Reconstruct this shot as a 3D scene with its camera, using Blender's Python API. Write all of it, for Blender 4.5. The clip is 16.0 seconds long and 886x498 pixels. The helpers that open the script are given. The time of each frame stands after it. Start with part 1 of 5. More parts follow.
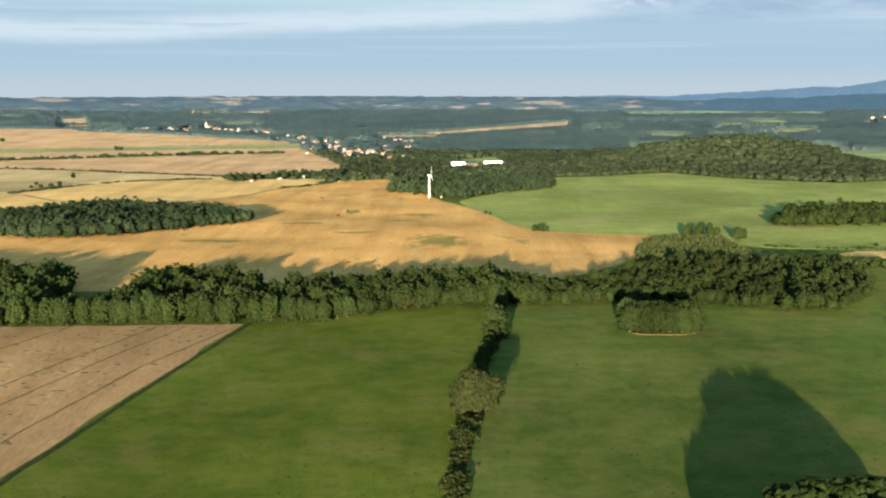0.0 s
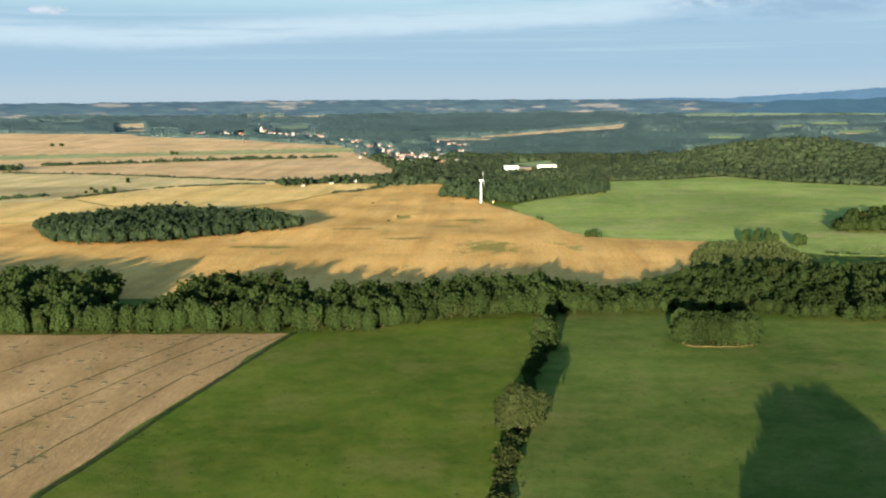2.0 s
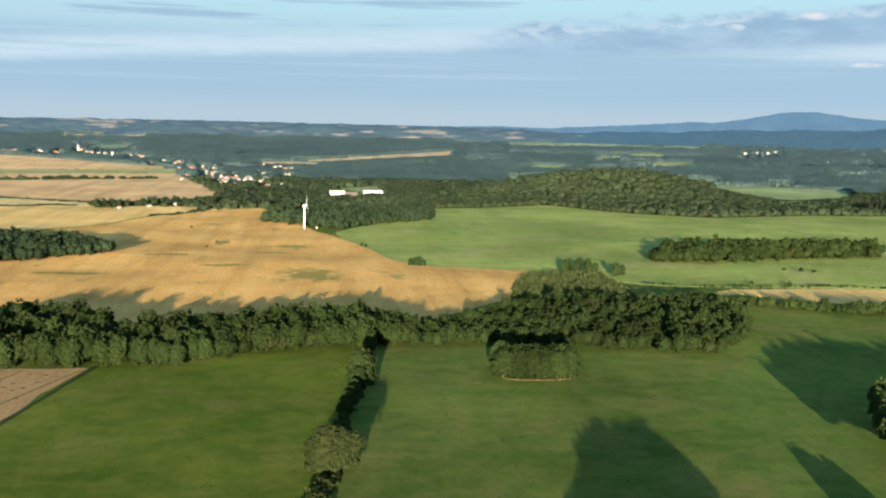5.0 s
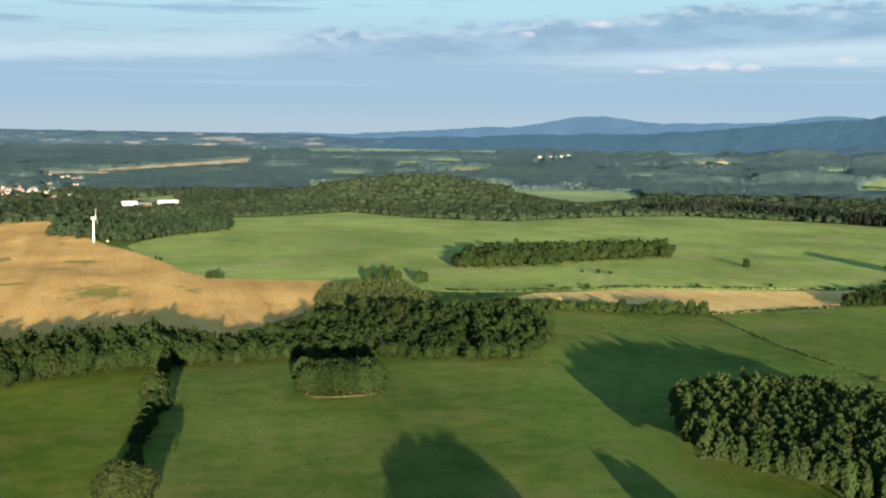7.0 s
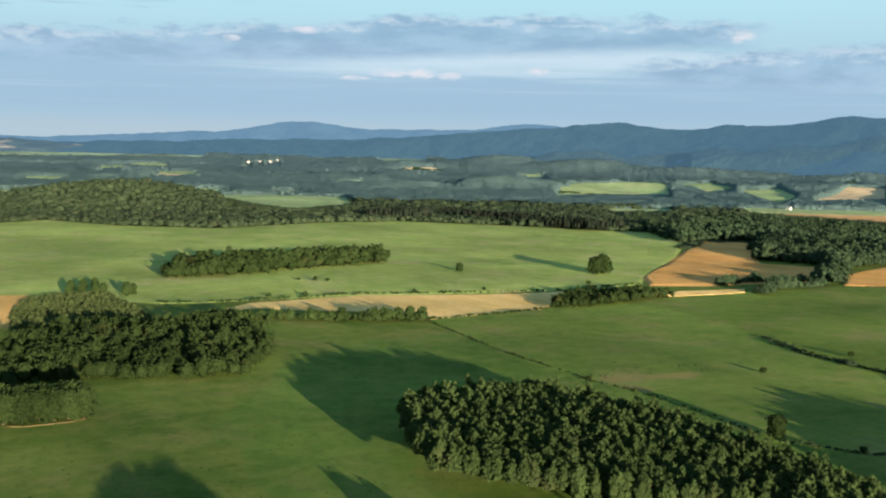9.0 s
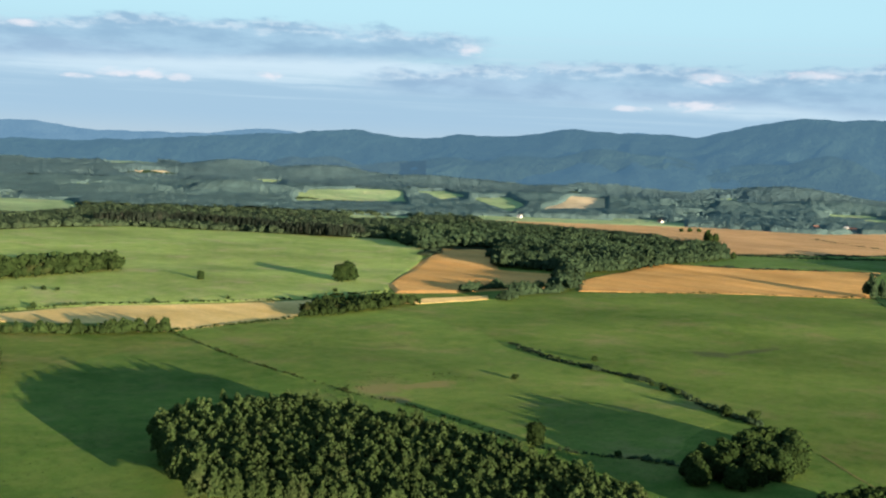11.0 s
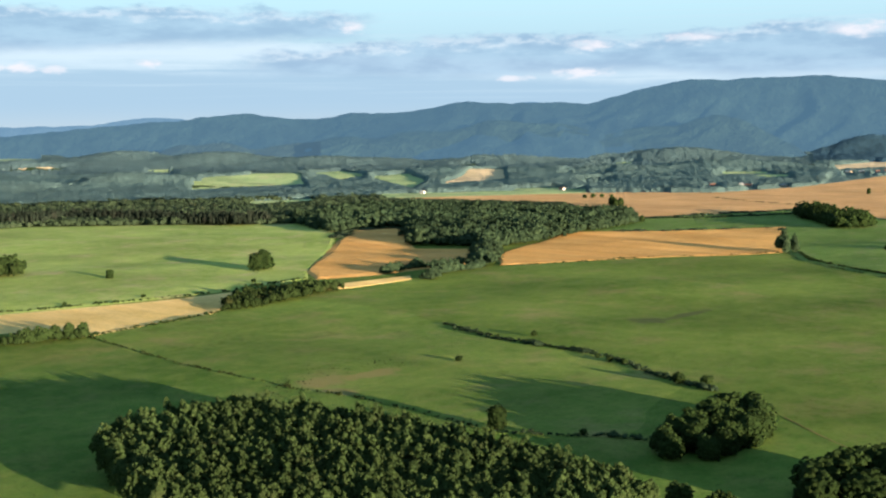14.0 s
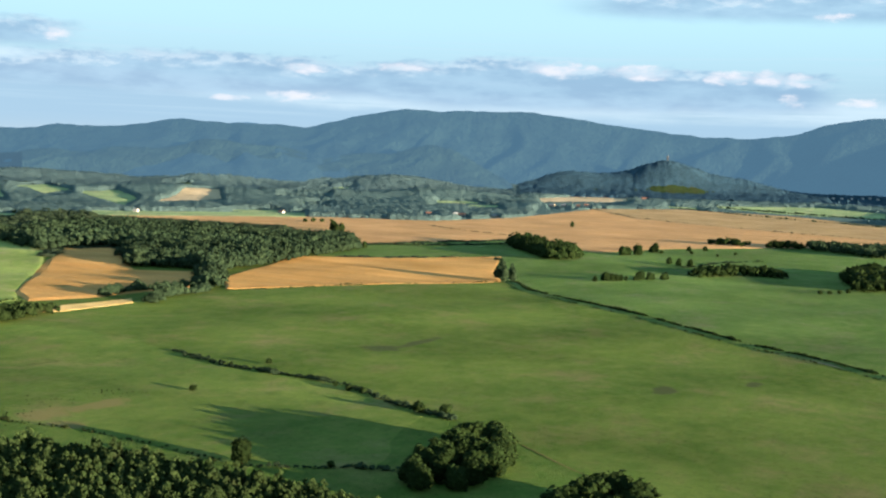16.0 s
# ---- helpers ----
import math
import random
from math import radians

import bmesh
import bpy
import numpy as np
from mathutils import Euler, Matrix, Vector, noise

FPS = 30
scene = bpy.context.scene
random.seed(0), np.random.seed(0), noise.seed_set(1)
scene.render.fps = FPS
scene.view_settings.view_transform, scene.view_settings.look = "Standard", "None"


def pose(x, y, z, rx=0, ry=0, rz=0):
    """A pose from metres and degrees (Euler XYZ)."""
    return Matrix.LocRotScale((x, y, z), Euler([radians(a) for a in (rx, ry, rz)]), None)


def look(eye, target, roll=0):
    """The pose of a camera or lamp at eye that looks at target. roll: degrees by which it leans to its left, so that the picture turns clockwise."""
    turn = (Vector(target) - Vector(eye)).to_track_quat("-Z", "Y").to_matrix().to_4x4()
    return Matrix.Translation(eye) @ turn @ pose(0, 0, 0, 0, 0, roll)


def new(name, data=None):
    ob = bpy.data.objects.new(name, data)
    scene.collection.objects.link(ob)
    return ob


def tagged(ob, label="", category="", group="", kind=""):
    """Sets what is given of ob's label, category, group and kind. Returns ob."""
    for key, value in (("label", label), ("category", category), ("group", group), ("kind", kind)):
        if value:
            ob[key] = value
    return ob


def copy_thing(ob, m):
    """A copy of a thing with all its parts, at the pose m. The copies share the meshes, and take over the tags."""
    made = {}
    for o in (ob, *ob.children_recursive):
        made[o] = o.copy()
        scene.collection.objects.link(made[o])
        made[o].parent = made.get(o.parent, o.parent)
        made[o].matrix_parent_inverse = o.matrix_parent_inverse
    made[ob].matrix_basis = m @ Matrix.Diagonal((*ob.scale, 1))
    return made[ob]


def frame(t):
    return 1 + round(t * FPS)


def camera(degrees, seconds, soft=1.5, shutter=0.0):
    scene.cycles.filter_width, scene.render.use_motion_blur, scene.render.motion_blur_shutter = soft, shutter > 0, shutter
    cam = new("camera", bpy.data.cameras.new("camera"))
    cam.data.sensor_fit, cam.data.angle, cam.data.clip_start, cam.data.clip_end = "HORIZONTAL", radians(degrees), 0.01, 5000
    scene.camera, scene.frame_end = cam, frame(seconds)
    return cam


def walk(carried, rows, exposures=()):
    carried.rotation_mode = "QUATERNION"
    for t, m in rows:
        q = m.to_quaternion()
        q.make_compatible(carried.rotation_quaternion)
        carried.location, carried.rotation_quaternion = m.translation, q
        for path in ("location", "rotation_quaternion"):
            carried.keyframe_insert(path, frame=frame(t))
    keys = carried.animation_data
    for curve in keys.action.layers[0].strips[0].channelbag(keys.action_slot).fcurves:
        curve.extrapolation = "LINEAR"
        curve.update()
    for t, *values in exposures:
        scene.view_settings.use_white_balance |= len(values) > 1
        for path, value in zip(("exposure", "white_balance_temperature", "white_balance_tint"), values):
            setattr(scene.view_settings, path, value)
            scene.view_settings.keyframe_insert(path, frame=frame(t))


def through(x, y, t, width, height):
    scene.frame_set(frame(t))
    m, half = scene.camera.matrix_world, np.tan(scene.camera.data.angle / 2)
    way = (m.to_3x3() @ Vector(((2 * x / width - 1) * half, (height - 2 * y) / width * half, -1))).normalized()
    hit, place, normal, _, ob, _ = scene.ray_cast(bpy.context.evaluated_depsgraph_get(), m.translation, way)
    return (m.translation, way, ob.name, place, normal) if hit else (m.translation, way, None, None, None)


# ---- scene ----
cam = camera(42.81, 16.0, soft=2.2)
# seconds, place, heading to the left, looking up, leaning to the right
ROWS = [
    (0, 0.00, 0.00, 120.00, -0.00, -7.68, 0.08),
    (0.5, 0.95, 3.57, 120.15, 2.56, -7.64, -0.04),
    (1, 2.09, 7.10, 120.37, 3.24, -7.68, 0.02),
    (1.5, 3.04, 10.68, 120.63, 2.23, -7.31, -0.22),
    (2, 3.84, 14.21, 120.80, 2.82, -7.51, 0.39),
    (2.5, 4.78, 17.54, 120.89, 4.73, -7.45, 0.61),
    (3, 5.97, 20.62, 120.88, 5.61, -6.45, 0.64),
    (3.5, 7.06, 23.71, 120.95, 3.37, -6.81, 1.02),
    (4, 7.84, 26.94, 121.11, 2.85, -7.59, 1.25),
    (4.5, 8.64, 30.18, 121.29, 0.55, -7.35, -0.07),
    (5, 9.34, 33.56, 121.42, -5.92, -6.22, -1.18),
    (5.2, 9.62, 35.01, 121.47, -8.07, -6.91, -1.25),
    (7.3, 13.34, 53.51, 122.72, -18.21, -5.55, -0.72),
    (7.5, 13.52, 55.48, 122.77, -20.13, -5.50, -0.73),
    (8, 13.79, 60.57, 122.80, -23.26, -4.31, -0.23),
    (8.5, 14.19, 65.62, 122.65, -26.73, -4.83, -0.63),
    (9, 14.78, 70.70, 122.49, -30.68, -5.28, -1.22),
    (9.5, 15.14, 75.77, 122.26, -34.34, -5.08, -1.52),
    (10, 15.42, 80.92, 122.03, -37.93, -4.96, -1.88),
    (10.2, 15.52, 82.98, 121.95, -39.39, -5.04, -1.96),
    (12.3, 15.16, 104.92, 121.98, -48.85, -4.40, -2.28),
    (12.5, 15.26, 106.94, 122.01, -49.14, -4.80, -2.11),
    (13, 15.55, 111.95, 122.11, -48.56, -5.39, -1.74),
    (13.5, 15.63, 116.74, 122.18, -48.22, -5.33, -0.55),
    (14, 15.30, 121.55, 122.35, -49.53, -5.65, 0.74),
    (14.5, 14.78, 126.01, 122.62, -53.72, -5.29, 1.04),
    (15, 13.98, 130.36, 122.99, -58.51, -4.91, -0.69),
    (15.5, 13.05, 134.72, 123.47, -61.68, -5.66, -1.75),
    (16, 11.92, 139.27, 124.02, -64.16, -4.34, -1.99),
]
EXPOSURE = 2.14
walk(cam, [(t, pose(x, y, z, 0, 0, yaw) @ pose(0, 0, 0, 90 + up, 0, 0) @ pose(0, 0, 0, 0, 0, -lean)) for t, x, y, z, yaw, up, lean in ROWS],
     exposures=((0.0, EXPOSURE - 0.03, 6850, 16), (1.0, EXPOSURE - 0.05, 6700, 13), (3.5, EXPOSURE - 0.08, 6350, 11), (4.5, EXPOSURE - 0.08, 6500, 12), (5.0, EXPOSURE - 0.08, 6500, 12), (8.0, EXPOSURE - 0.16, 6450, 12), (10.0, EXPOSURE - 0.10, 6450, 12), (12.5, EXPOSURE + 0.05, 6450, 12), (14.0, EXPOSURE + 0.11, 6600, 14), (16.0, EXPOSURE + 0.11, 6450, 12)))

# ---- light: a low evening sun behind the first view, a broken cloud sheet ----
SUN_UP, SUN_AZ = 5.7, 187.0
lamp = bpy.data.lights.new("sun", "SUN")
lamp.energy, lamp.angle, lamp.color = 5.0, radians(0.6), (1.0, 0.85, 0.60)
sun = new("sun", lamp)
sun_dir = Vector((math.sin(radians(SUN_AZ)) * math.cos(radians(SUN_UP)), math.cos(radians(SUN_AZ)) * math.cos(radians(SUN_UP)), math.sin(radians(SUN_UP))))
sun.matrix_world = look(sun_dir * 900, (0, 0, 0))


class Nodes:
    """Short hand for a node tree."""

    def __init__(self, tree):
        self.tree = tree
        tree.nodes.clear()

    def add(self, kind, **values):
        node = self.tree.nodes.new(kind)
        for key, value in values.items():
            if key in node.inputs:
                node.inputs[key].default_value = value
        return node

    def join(self, a, out, b, inp):
        self.tree.links.new(a.outputs[out], b.inputs[inp])

    def math(self, op, a, b=None, clamp=False):
        node = self.tree.nodes.new("ShaderNodeMath")
        node.operation, node.use_clamp = op, clamp
        for i, v in enumerate((a, b)):
            if isinstance(v, (int, float)):
                node.inputs[i].default_value = v
            elif v is not None:
                self.tree.links.new(v, node.inputs[i])
        return node.outputs[0]

    def ramp(self, fac, stops):
        node = self.tree.nodes.new("ShaderNodeValToRGB")
        el = node.color_ramp.elements
        while len(el) < len(stops):
            el.new(0.5)
        for e, (p, c) in zip(el, stops):
            e.position, e.color = p, (c, c, c, 1) if isinstance(c, (int, float)) else (*c, 1)
        if fac is not None:
            self.tree.links.new(fac, node.inputs[0])
        return node.outputs[0]

    def mix(self, fac, a, b, blend="MIX"):
        node = self.tree.nodes.new("ShaderNodeMix")
        node.data_type, node.blend_type = "RGBA", blend
        for i, v in ((0, fac), (6, a), (7, b)):
            if isinstance(v, (int, float)):
                node.inputs[i].default_value = v
            elif isinstance(v, tuple):
                node.inputs[i].default_value = (*v, 1)
            else:
                self.tree.links.new(v, node.inputs[i])
        return node.outputs[2]

    def noise(self, scale, detail=4.0, rough=0.55, vector=None, stretch=None, turn=0.0):
        node = self.tree.nodes.new("ShaderNodeTexNoise")
        node.inputs["Scale"].default_value, node.inputs["Detail"].default_value, node.inputs["Roughness"].default_value = scale, detail, rough
        if vector is None:
            vector = self.position()
        if stretch:
            m = self.tree.nodes.new("ShaderNodeMapping")
            m.inputs["Scale"].default_value = stretch
            m.inputs["Rotation"].default_value = (0, 0, radians(turn))
            self.tree.links.new(vector, m.inputs["Vector"])
            vector = m.outputs[0]
        self.tree.links.new(vector, node.inputs["Vector"])
        return node.outputs[0]

    def position(self):
        for n in self.tree.nodes:
            if n.bl_idname == "ShaderNodeNewGeometry":
                return n.outputs["Position"]
        return self.tree.nodes.new("ShaderNodeNewGeometry").outputs["Position"]


world = bpy.data.worlds.new("sky")
scene.world = world
world.use_nodes = True
n = Nodes(world.node_tree)
air = n.add("ShaderNodeTexSky")
air.sky_type, air.sun_disc = "NISHITA", False
air.sun_elevation, air.sun_rotation = radians(SUN_UP), radians(SUN_AZ)
air.air_density, air.dust_density = 1.0, 1.2
coord = n.add("ShaderNodeTexCoord")
split = n.add("ShaderNodeSeparateXYZ")
n.join(coord, "Generated", split, 0)
up = split.outputs[2]
heading = n.math("MULTIPLY", n.math("ARCTAN2", split.outputs[0], split.outputs[1]), 57.2958)
height = n.math("MULTIPLY", n.math("ARCSINE", up), 57.2958)
place = n.add("ShaderNodeCombineXYZ")
n.tree.links.new(heading, place.inputs[0])
n.tree.links.new(height, place.inputs[1])
drift = place.outputs[0]


def along(points):
    """A height in degrees that changes with the heading, from -30 to 100 degrees."""
    return n.math("MULTIPLY", n.ramp(n.math("MULTIPLY", n.math("ADD", heading, 30.0), 1 / 130.0), [((q + 30) / 130.0, e / 10.0) for q, e in points]), 10.0)


def step(value, low, high):
    node = n.add("ShaderNodeMapRange")
    node.interpolation_type = "SMOOTHSTEP"
    n.tree.links.new(value, node.inputs["Value"])
    node.inputs["From Min"].default_value, node.inputs["From Max"].default_value = low, high
    return node.outputs[0]


def both(*masks):
    out_ = masks[0]
    for m_ in masks[1:]:
        out_ = n.math("MULTIPLY", out_, m_)
    return out_


def less(a_, b_):
    return n.math("SUBTRACT", a_, b_)


billow = n.noise(1.0, 6, 0.58, drift, (0.30, 1.1, 1.0))
tuft = n.noise(1.0, 6, 0.58, drift, (0.9, 2.4, 1.0))
streaks = n.noise(1.0, 6, 0.6, drift, (0.07, 1.3, 1.0))
rough = n.math("ADD", n.math("MULTIPLY", less(billow, 0.5), 1.6), n.math("MULTIPLY", less(tuft, 0.5), 0.7))
eased_height = n.math("ADD", height, rough)
flat_height = n.math("ADD", height, n.math("MULTIPLY", rough, 0.35))
# clear air: pale at the horizon, cyan above, deep towards the zenith
clear = n.mix(step(height, 0.0, 2.2), (2.32, 3.05, 3.56), (1.92, 2.90, 3.60))
clear = n.mix(step(height, 2.5, 7.5), clear, (2.35, 3.85, 4.40))
clear = n.mix(step(height, 11.0, 50.0), clear, (0.98, 2.10, 3.00))
sky = n.mix(0.06, clear, air.outputs[0])
# a smooth grey-blue sheet low over the horizon
sheet = both(step(height, 0.3, 2.0), less(1.0, step(less(flat_height, along([(-30, 4.6), (-12, 4.4), (2, 3.9), (9, 4.3), (20, 4.6), (45, 3.4), (60, 2.9), (75, 2.6), (90, 2.6)])), -0.5, 0.5)))
sky = n.mix(n.math("MULTIPLY", sheet, 0.70), sky, (1.72, 2.66, 3.48))
# pale streaks drawn along the sheet's upper edge
level = along([(-30, 3.4), (-18, 3.0), (-6, 3.7), (4, 4.1), (10, 4.4), (20, 4.2), (27, 4.05), (41, 4.25), (47, 3.6), (60, 3.0), (80, 2.9)])
band = both(step(less(flat_height, level), -0.75, -0.05), less(1.0, step(less(flat_height, level), 0.15, 0.95)))
sky = n.mix(both(band, step(streaks, 0.24, 0.48), 0.95), sky, (2.85, 3.70, 4.20))
fine_streaks = n.noise(1.0, 5, 0.6, drift, (0.05, 3.2, 1.0))
sky = n.mix(both(step(fine_streaks, 0.50, 0.68), step(height, 1.4, 2.6), less(1.0, step(height, 5.2, 7.0)), 0.42), sky, (2.50, 3.42, 4.00))
veil = both(step(n.noise(1.0, 6, 0.6, drift, (0.10, 1.7, 1.0), 2.0), 0.36, 0.60), step(heading, 14.0, 26.0), less(1.0, step(heading, 42.0, 50.0)), step(flat_height, 2.9, 3.7), less(1.0, step(flat_height, 4.6, 5.3)))
sky = n.mix(n.math("MULTIPLY", veil, 0.75), sky, (2.92, 3.78, 4.28))
# thin dark wisps above
wisp = both(step(streaks, 0.53, 0.66), step(height, 4.3, 5.4), less(1.0, step(height, 8.0, 12.0)), less(1.0, step(heading, 12.0, 26.0)))
sky = n.mix(n.math("MULTIPLY", wisp, 0.7), sky, (1.45, 2.22, 3.05))
# two long banks of low cloud and a scrap over the southern hills: grey bodies, sunlit tops
for tops, feet, west, east in (
        ([(-30, 4.2), (6, 4.5), (9, 5.0), (21, 5.75), (30, 6.45), (38, 6.5), (45, 6.15), (50, 5.7)], [(-30, 3.6), (6, 3.7), (15, 3.7), (23, 3.95), (33, 4.5), (43, 4.95), (50, 5.1)], 8.0, 45.5),
        ([(-30, 4.2), (40, 4.2), (46, 4.75), (49, 5.05), (60, 4.85), (67, 5.4), (70, 5.25), (78, 4.95), (84, 4.6)], [(-30, 3.2), (40, 3.3), (49, 3.0), (60, 3.15), (64, 2.8), (78, 2.9), (84, 3.1)], 40.0, 82.5),
        ([(-30, 9.2), (70, 8.6), (85, 8.8)], [(-30, 8.4), (70, 7.6), (85, 7.2)], 71.0, 96.0)):
    ends = both(step(heading, west - 2.5, west + 2.5), less(1.0, step(n.math("ADD", heading, rough), east - 1.2, east + 1.2)))
    below_top = less(along(tops), eased_height)
    body = both(ends, step(below_top, -0.16, 0.34), step(less(flat_height, along(feet)), -0.35, 0.35))
    sky = n.mix(n.math("MULTIPLY", body, 0.76), sky, n.mix(step(billow, 0.36, 0.66), (1.24, 2.05, 2.95), (1.78, 2.74, 3.56)))
    lit = both(body, less(1.0, step(below_top, 0.25, 0.75)), step(tuft, 0.40, 0.62))
    sky = n.mix(n.math("MULTIPLY", lit, 0.72), sky, (3.00, 3.70, 4.15))
# small heaped clouds that catch the last sun
for q, e, wide, high in ((26.0, 3.25, 0.8, 0.13), (27.8, 3.5, 1.0, 0.26), (29.4, 3.46, 0.8, 0.28), (30.9, 3.4, 0.8, 0.2), (35.3, 3.72, 0.8, 0.24), (45.2, 5.5, 0.75, 0.33), (56.6, 3.1, 1.6, 0.30), (53.3, 2.9, 0.9, 0.18),
                         (56.9, 4.45, 1.1, 0.28), (62.0, 4.7, 1.4, 0.22), (69.6, 4.8, 1.7, 0.40), (71.2, 4.92, 0.6, 0.22), (73.6, 4.76, 1.5, 0.45), (77.3, 4.5, 0.6, 0.30), (78.3, 4.7, 0.7, 0.34), (79.8, 4.6, 0.8, 0.40), (81.2, 4.5, 0.7, 0.34),
                         (81.0, 3.54, 0.6, 0.3), (84.1, 3.45, 0.9, 0.28), (82.7, 7.5, 0.9, 0.22), (-21.7, 4.3, 0.7, 0.3), (23.6, 5.5, 0.8, 0.2), (20.0, 4.95, 0.6, 0.25)):
    across = n.math("POWER", n.math("ABSOLUTE", n.math("MULTIPLY", less(heading, q), 1.0 / wide)), 2.0)
    upward = n.math("POWER", n.math("ABSOLUTE", n.math("MULTIPLY", less(height, e), 1.0 / high)), 2.0)
    reach = n.math("ADD", n.math("ADD", across, upward), n.math("MULTIPLY", less(tuft, 0.5), 5.5))
    sky = n.mix(n.math("MULTIPLY", less(1.0, step(reach, -0.7, 1.3)), 0.9), sky, (3.85, 3.98, 4.25))
bg = n.add("ShaderNodeBackground", Strength=0.0505)
out = n.add("ShaderNodeOutputWorld")
n.tree.links.new(sky, bg.inputs[0])
n.join(bg, 0, out, 0)


# ---- materials ----
def material(name, rough=0.8, gloss=0.02):
    m = bpy.data.materials.new(name)
    m.use_nodes = True
    k = Nodes(m.node_tree)
    shader = k.add("ShaderNodeBsdfPrincipled", Roughness=rough)
    shader.inputs["Specular IOR Level"].default_value = gloss
    k.join(shader, 0, k.add("ShaderNodeOutputMaterial"), 0)
    return m, k, shader


def bump(k, shader, height, strength, distance):
    b = k.add("ShaderNodeBump", Strength=strength, Distance=distance)
    k.tree.links.new(height, b.inputs["Height"])
    k.join(b, 0, shader, "Normal")


def foliage(name, dark, mid, light, dry=None, depth=1.0, grain=1.4, spread=0.7, through=0.30):
    """Leaves: every tree takes its own tone, every spray within it too."""
    m, k, s = material(name, 0.75)
    geo = k.add("ShaderNodeNewGeometry")
    info = k.add("ShaderNodeObjectInfo")

    def vary(c, fac, low, high, a, b):
        return k.mix(1.0, c, k.ramp(fac, [(low, 1 - a * depth), (high, 1 + b * depth)]), "MULTIPLY")

    tone = k.ramp(geo.outputs["Random Per Island"], [(0.0, dark), (0.55, mid), (1.0, light)])
    tone = vary(tone, k.noise(0.035, 3), 0.35, 0.65, 0.22, 0.16)
    tone = vary(tone, info.outputs["Random"], 0.0, 1.0, 0.18, 0.18)
    tone = vary(tone, k.noise(0.0045, 3), 0.36, 0.64, 0.20, 0.16)
    if dry:
        tone = k.mix(k.ramp(k.noise(0.06, 2), [(0.60, 0.0), (0.72, 0.45)]), tone, dry)
    tone = vary(tone, k.noise(grain * 0.8, 3, 0.65), 0.34, 0.66, 0.30, 0.28)
    k.tree.links.new(tone, s.inputs["Base Color"])
    glow = k.add("ShaderNodeBsdfTranslucent")
    k.tree.links.new(k.mix(1.0, tone, (1.25, 1.15, 0.7), "MULTIPLY"), glow.inputs["Color"])
    both_ways = k.add("ShaderNodeMixShader", Fac=through)
    out_ = [q for q in k.tree.nodes if q.bl_idname == "ShaderNodeOutputMaterial"][0]
    k.tree.links.new(s.outputs[0], both_ways.inputs[1])
    k.tree.links.new(glow.outputs[0], both_ways.inputs[2])
    k.join(both_ways, 0, out_, 0)
    bump(k, s, k.noise(grain, 5, 0.72), 1.0, spread / grain)
    return m


LEAF = foliage("leaves_broad", (0.0212, 0.0362, 0.0111), (0.0254, 0.0418, 0.0130), (0.0318, 0.0485, 0.0160), (0.0435, 0.0406, 0.0160))
LEAF_YOUNG = foliage("leaves_young", (0.0442, 0.0710, 0.0258), (0.0554, 0.0879, 0.0291), (0.0716, 0.1029, 0.0366), (0.0798, 0.0807, 0.0404), 1.0, 1.3, 0.7, 0.55)
LEAF_GREY = foliage("leaves_willow", (0.0245, 0.0352, 0.0122), (0.0295, 0.0405, 0.0142), (0.0362, 0.0466, 0.0167), None, 1.0, 1.3)
LEAF_WILLOW = foliage("leaves_willow_scrub", (0.0476, 0.0646, 0.0221), (0.0544, 0.0714, 0.0255), (0.0629, 0.0782, 0.0289), None, 0.6, 0.8)
# blue and brightness raised to suggest haze over woods a kilometre off
LEAF_DARK = foliage("leaves_dark", (0.0227, 0.0405, 0.0225), (0.0303, 0.0493, 0.0255), (0.0393, 0.0608, 0.0301), None, 1.0, 0.6)
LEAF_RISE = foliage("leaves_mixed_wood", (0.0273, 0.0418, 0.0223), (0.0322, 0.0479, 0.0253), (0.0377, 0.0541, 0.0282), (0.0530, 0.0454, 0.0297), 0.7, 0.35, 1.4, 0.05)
LEAF_CONIFER = foliage("needles_dark", (0.0139, 0.0216, 0.0156), (0.0191, 0.0270, 0.0187), (0.0269, 0.0324, 0.0229), (0.0331, 0.0288, 0.0239), 1.0, 0.5)
# deeper green than leaves_dark, for clumps, bushes and tufts
LEAF_DEEP = foliage("leaves_deep_green", (0.0140, 0.0253, 0.0081), (0.0178, 0.0318, 0.0096), (0.0243, 0.0384, 0.0112))
LEAF_SCRUB = foliage("scrub_leaves", (0.0309, 0.0428, 0.0127), (0.0393, 0.0511, 0.0155), (0.0500, 0.0595, 0.0192), (0.0606, 0.0535, 0.0200), 1.0, 1.6)
# bluish leaf tones carry the haze of distance over the far woods
LEAF_HILL = foliage("leaves_hill_hazed", (0.0340, 0.0753, 0.1106), (0.0409, 0.0848, 0.1219), (0.0476, 0.0942, 0.1334), None, 0.7, 0.14, 1.6, 0.05)
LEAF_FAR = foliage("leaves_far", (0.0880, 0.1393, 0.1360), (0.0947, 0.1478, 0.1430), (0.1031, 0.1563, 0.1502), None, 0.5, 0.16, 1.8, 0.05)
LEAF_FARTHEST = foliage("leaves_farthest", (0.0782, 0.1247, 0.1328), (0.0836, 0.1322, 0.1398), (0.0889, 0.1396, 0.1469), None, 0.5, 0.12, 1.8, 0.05)


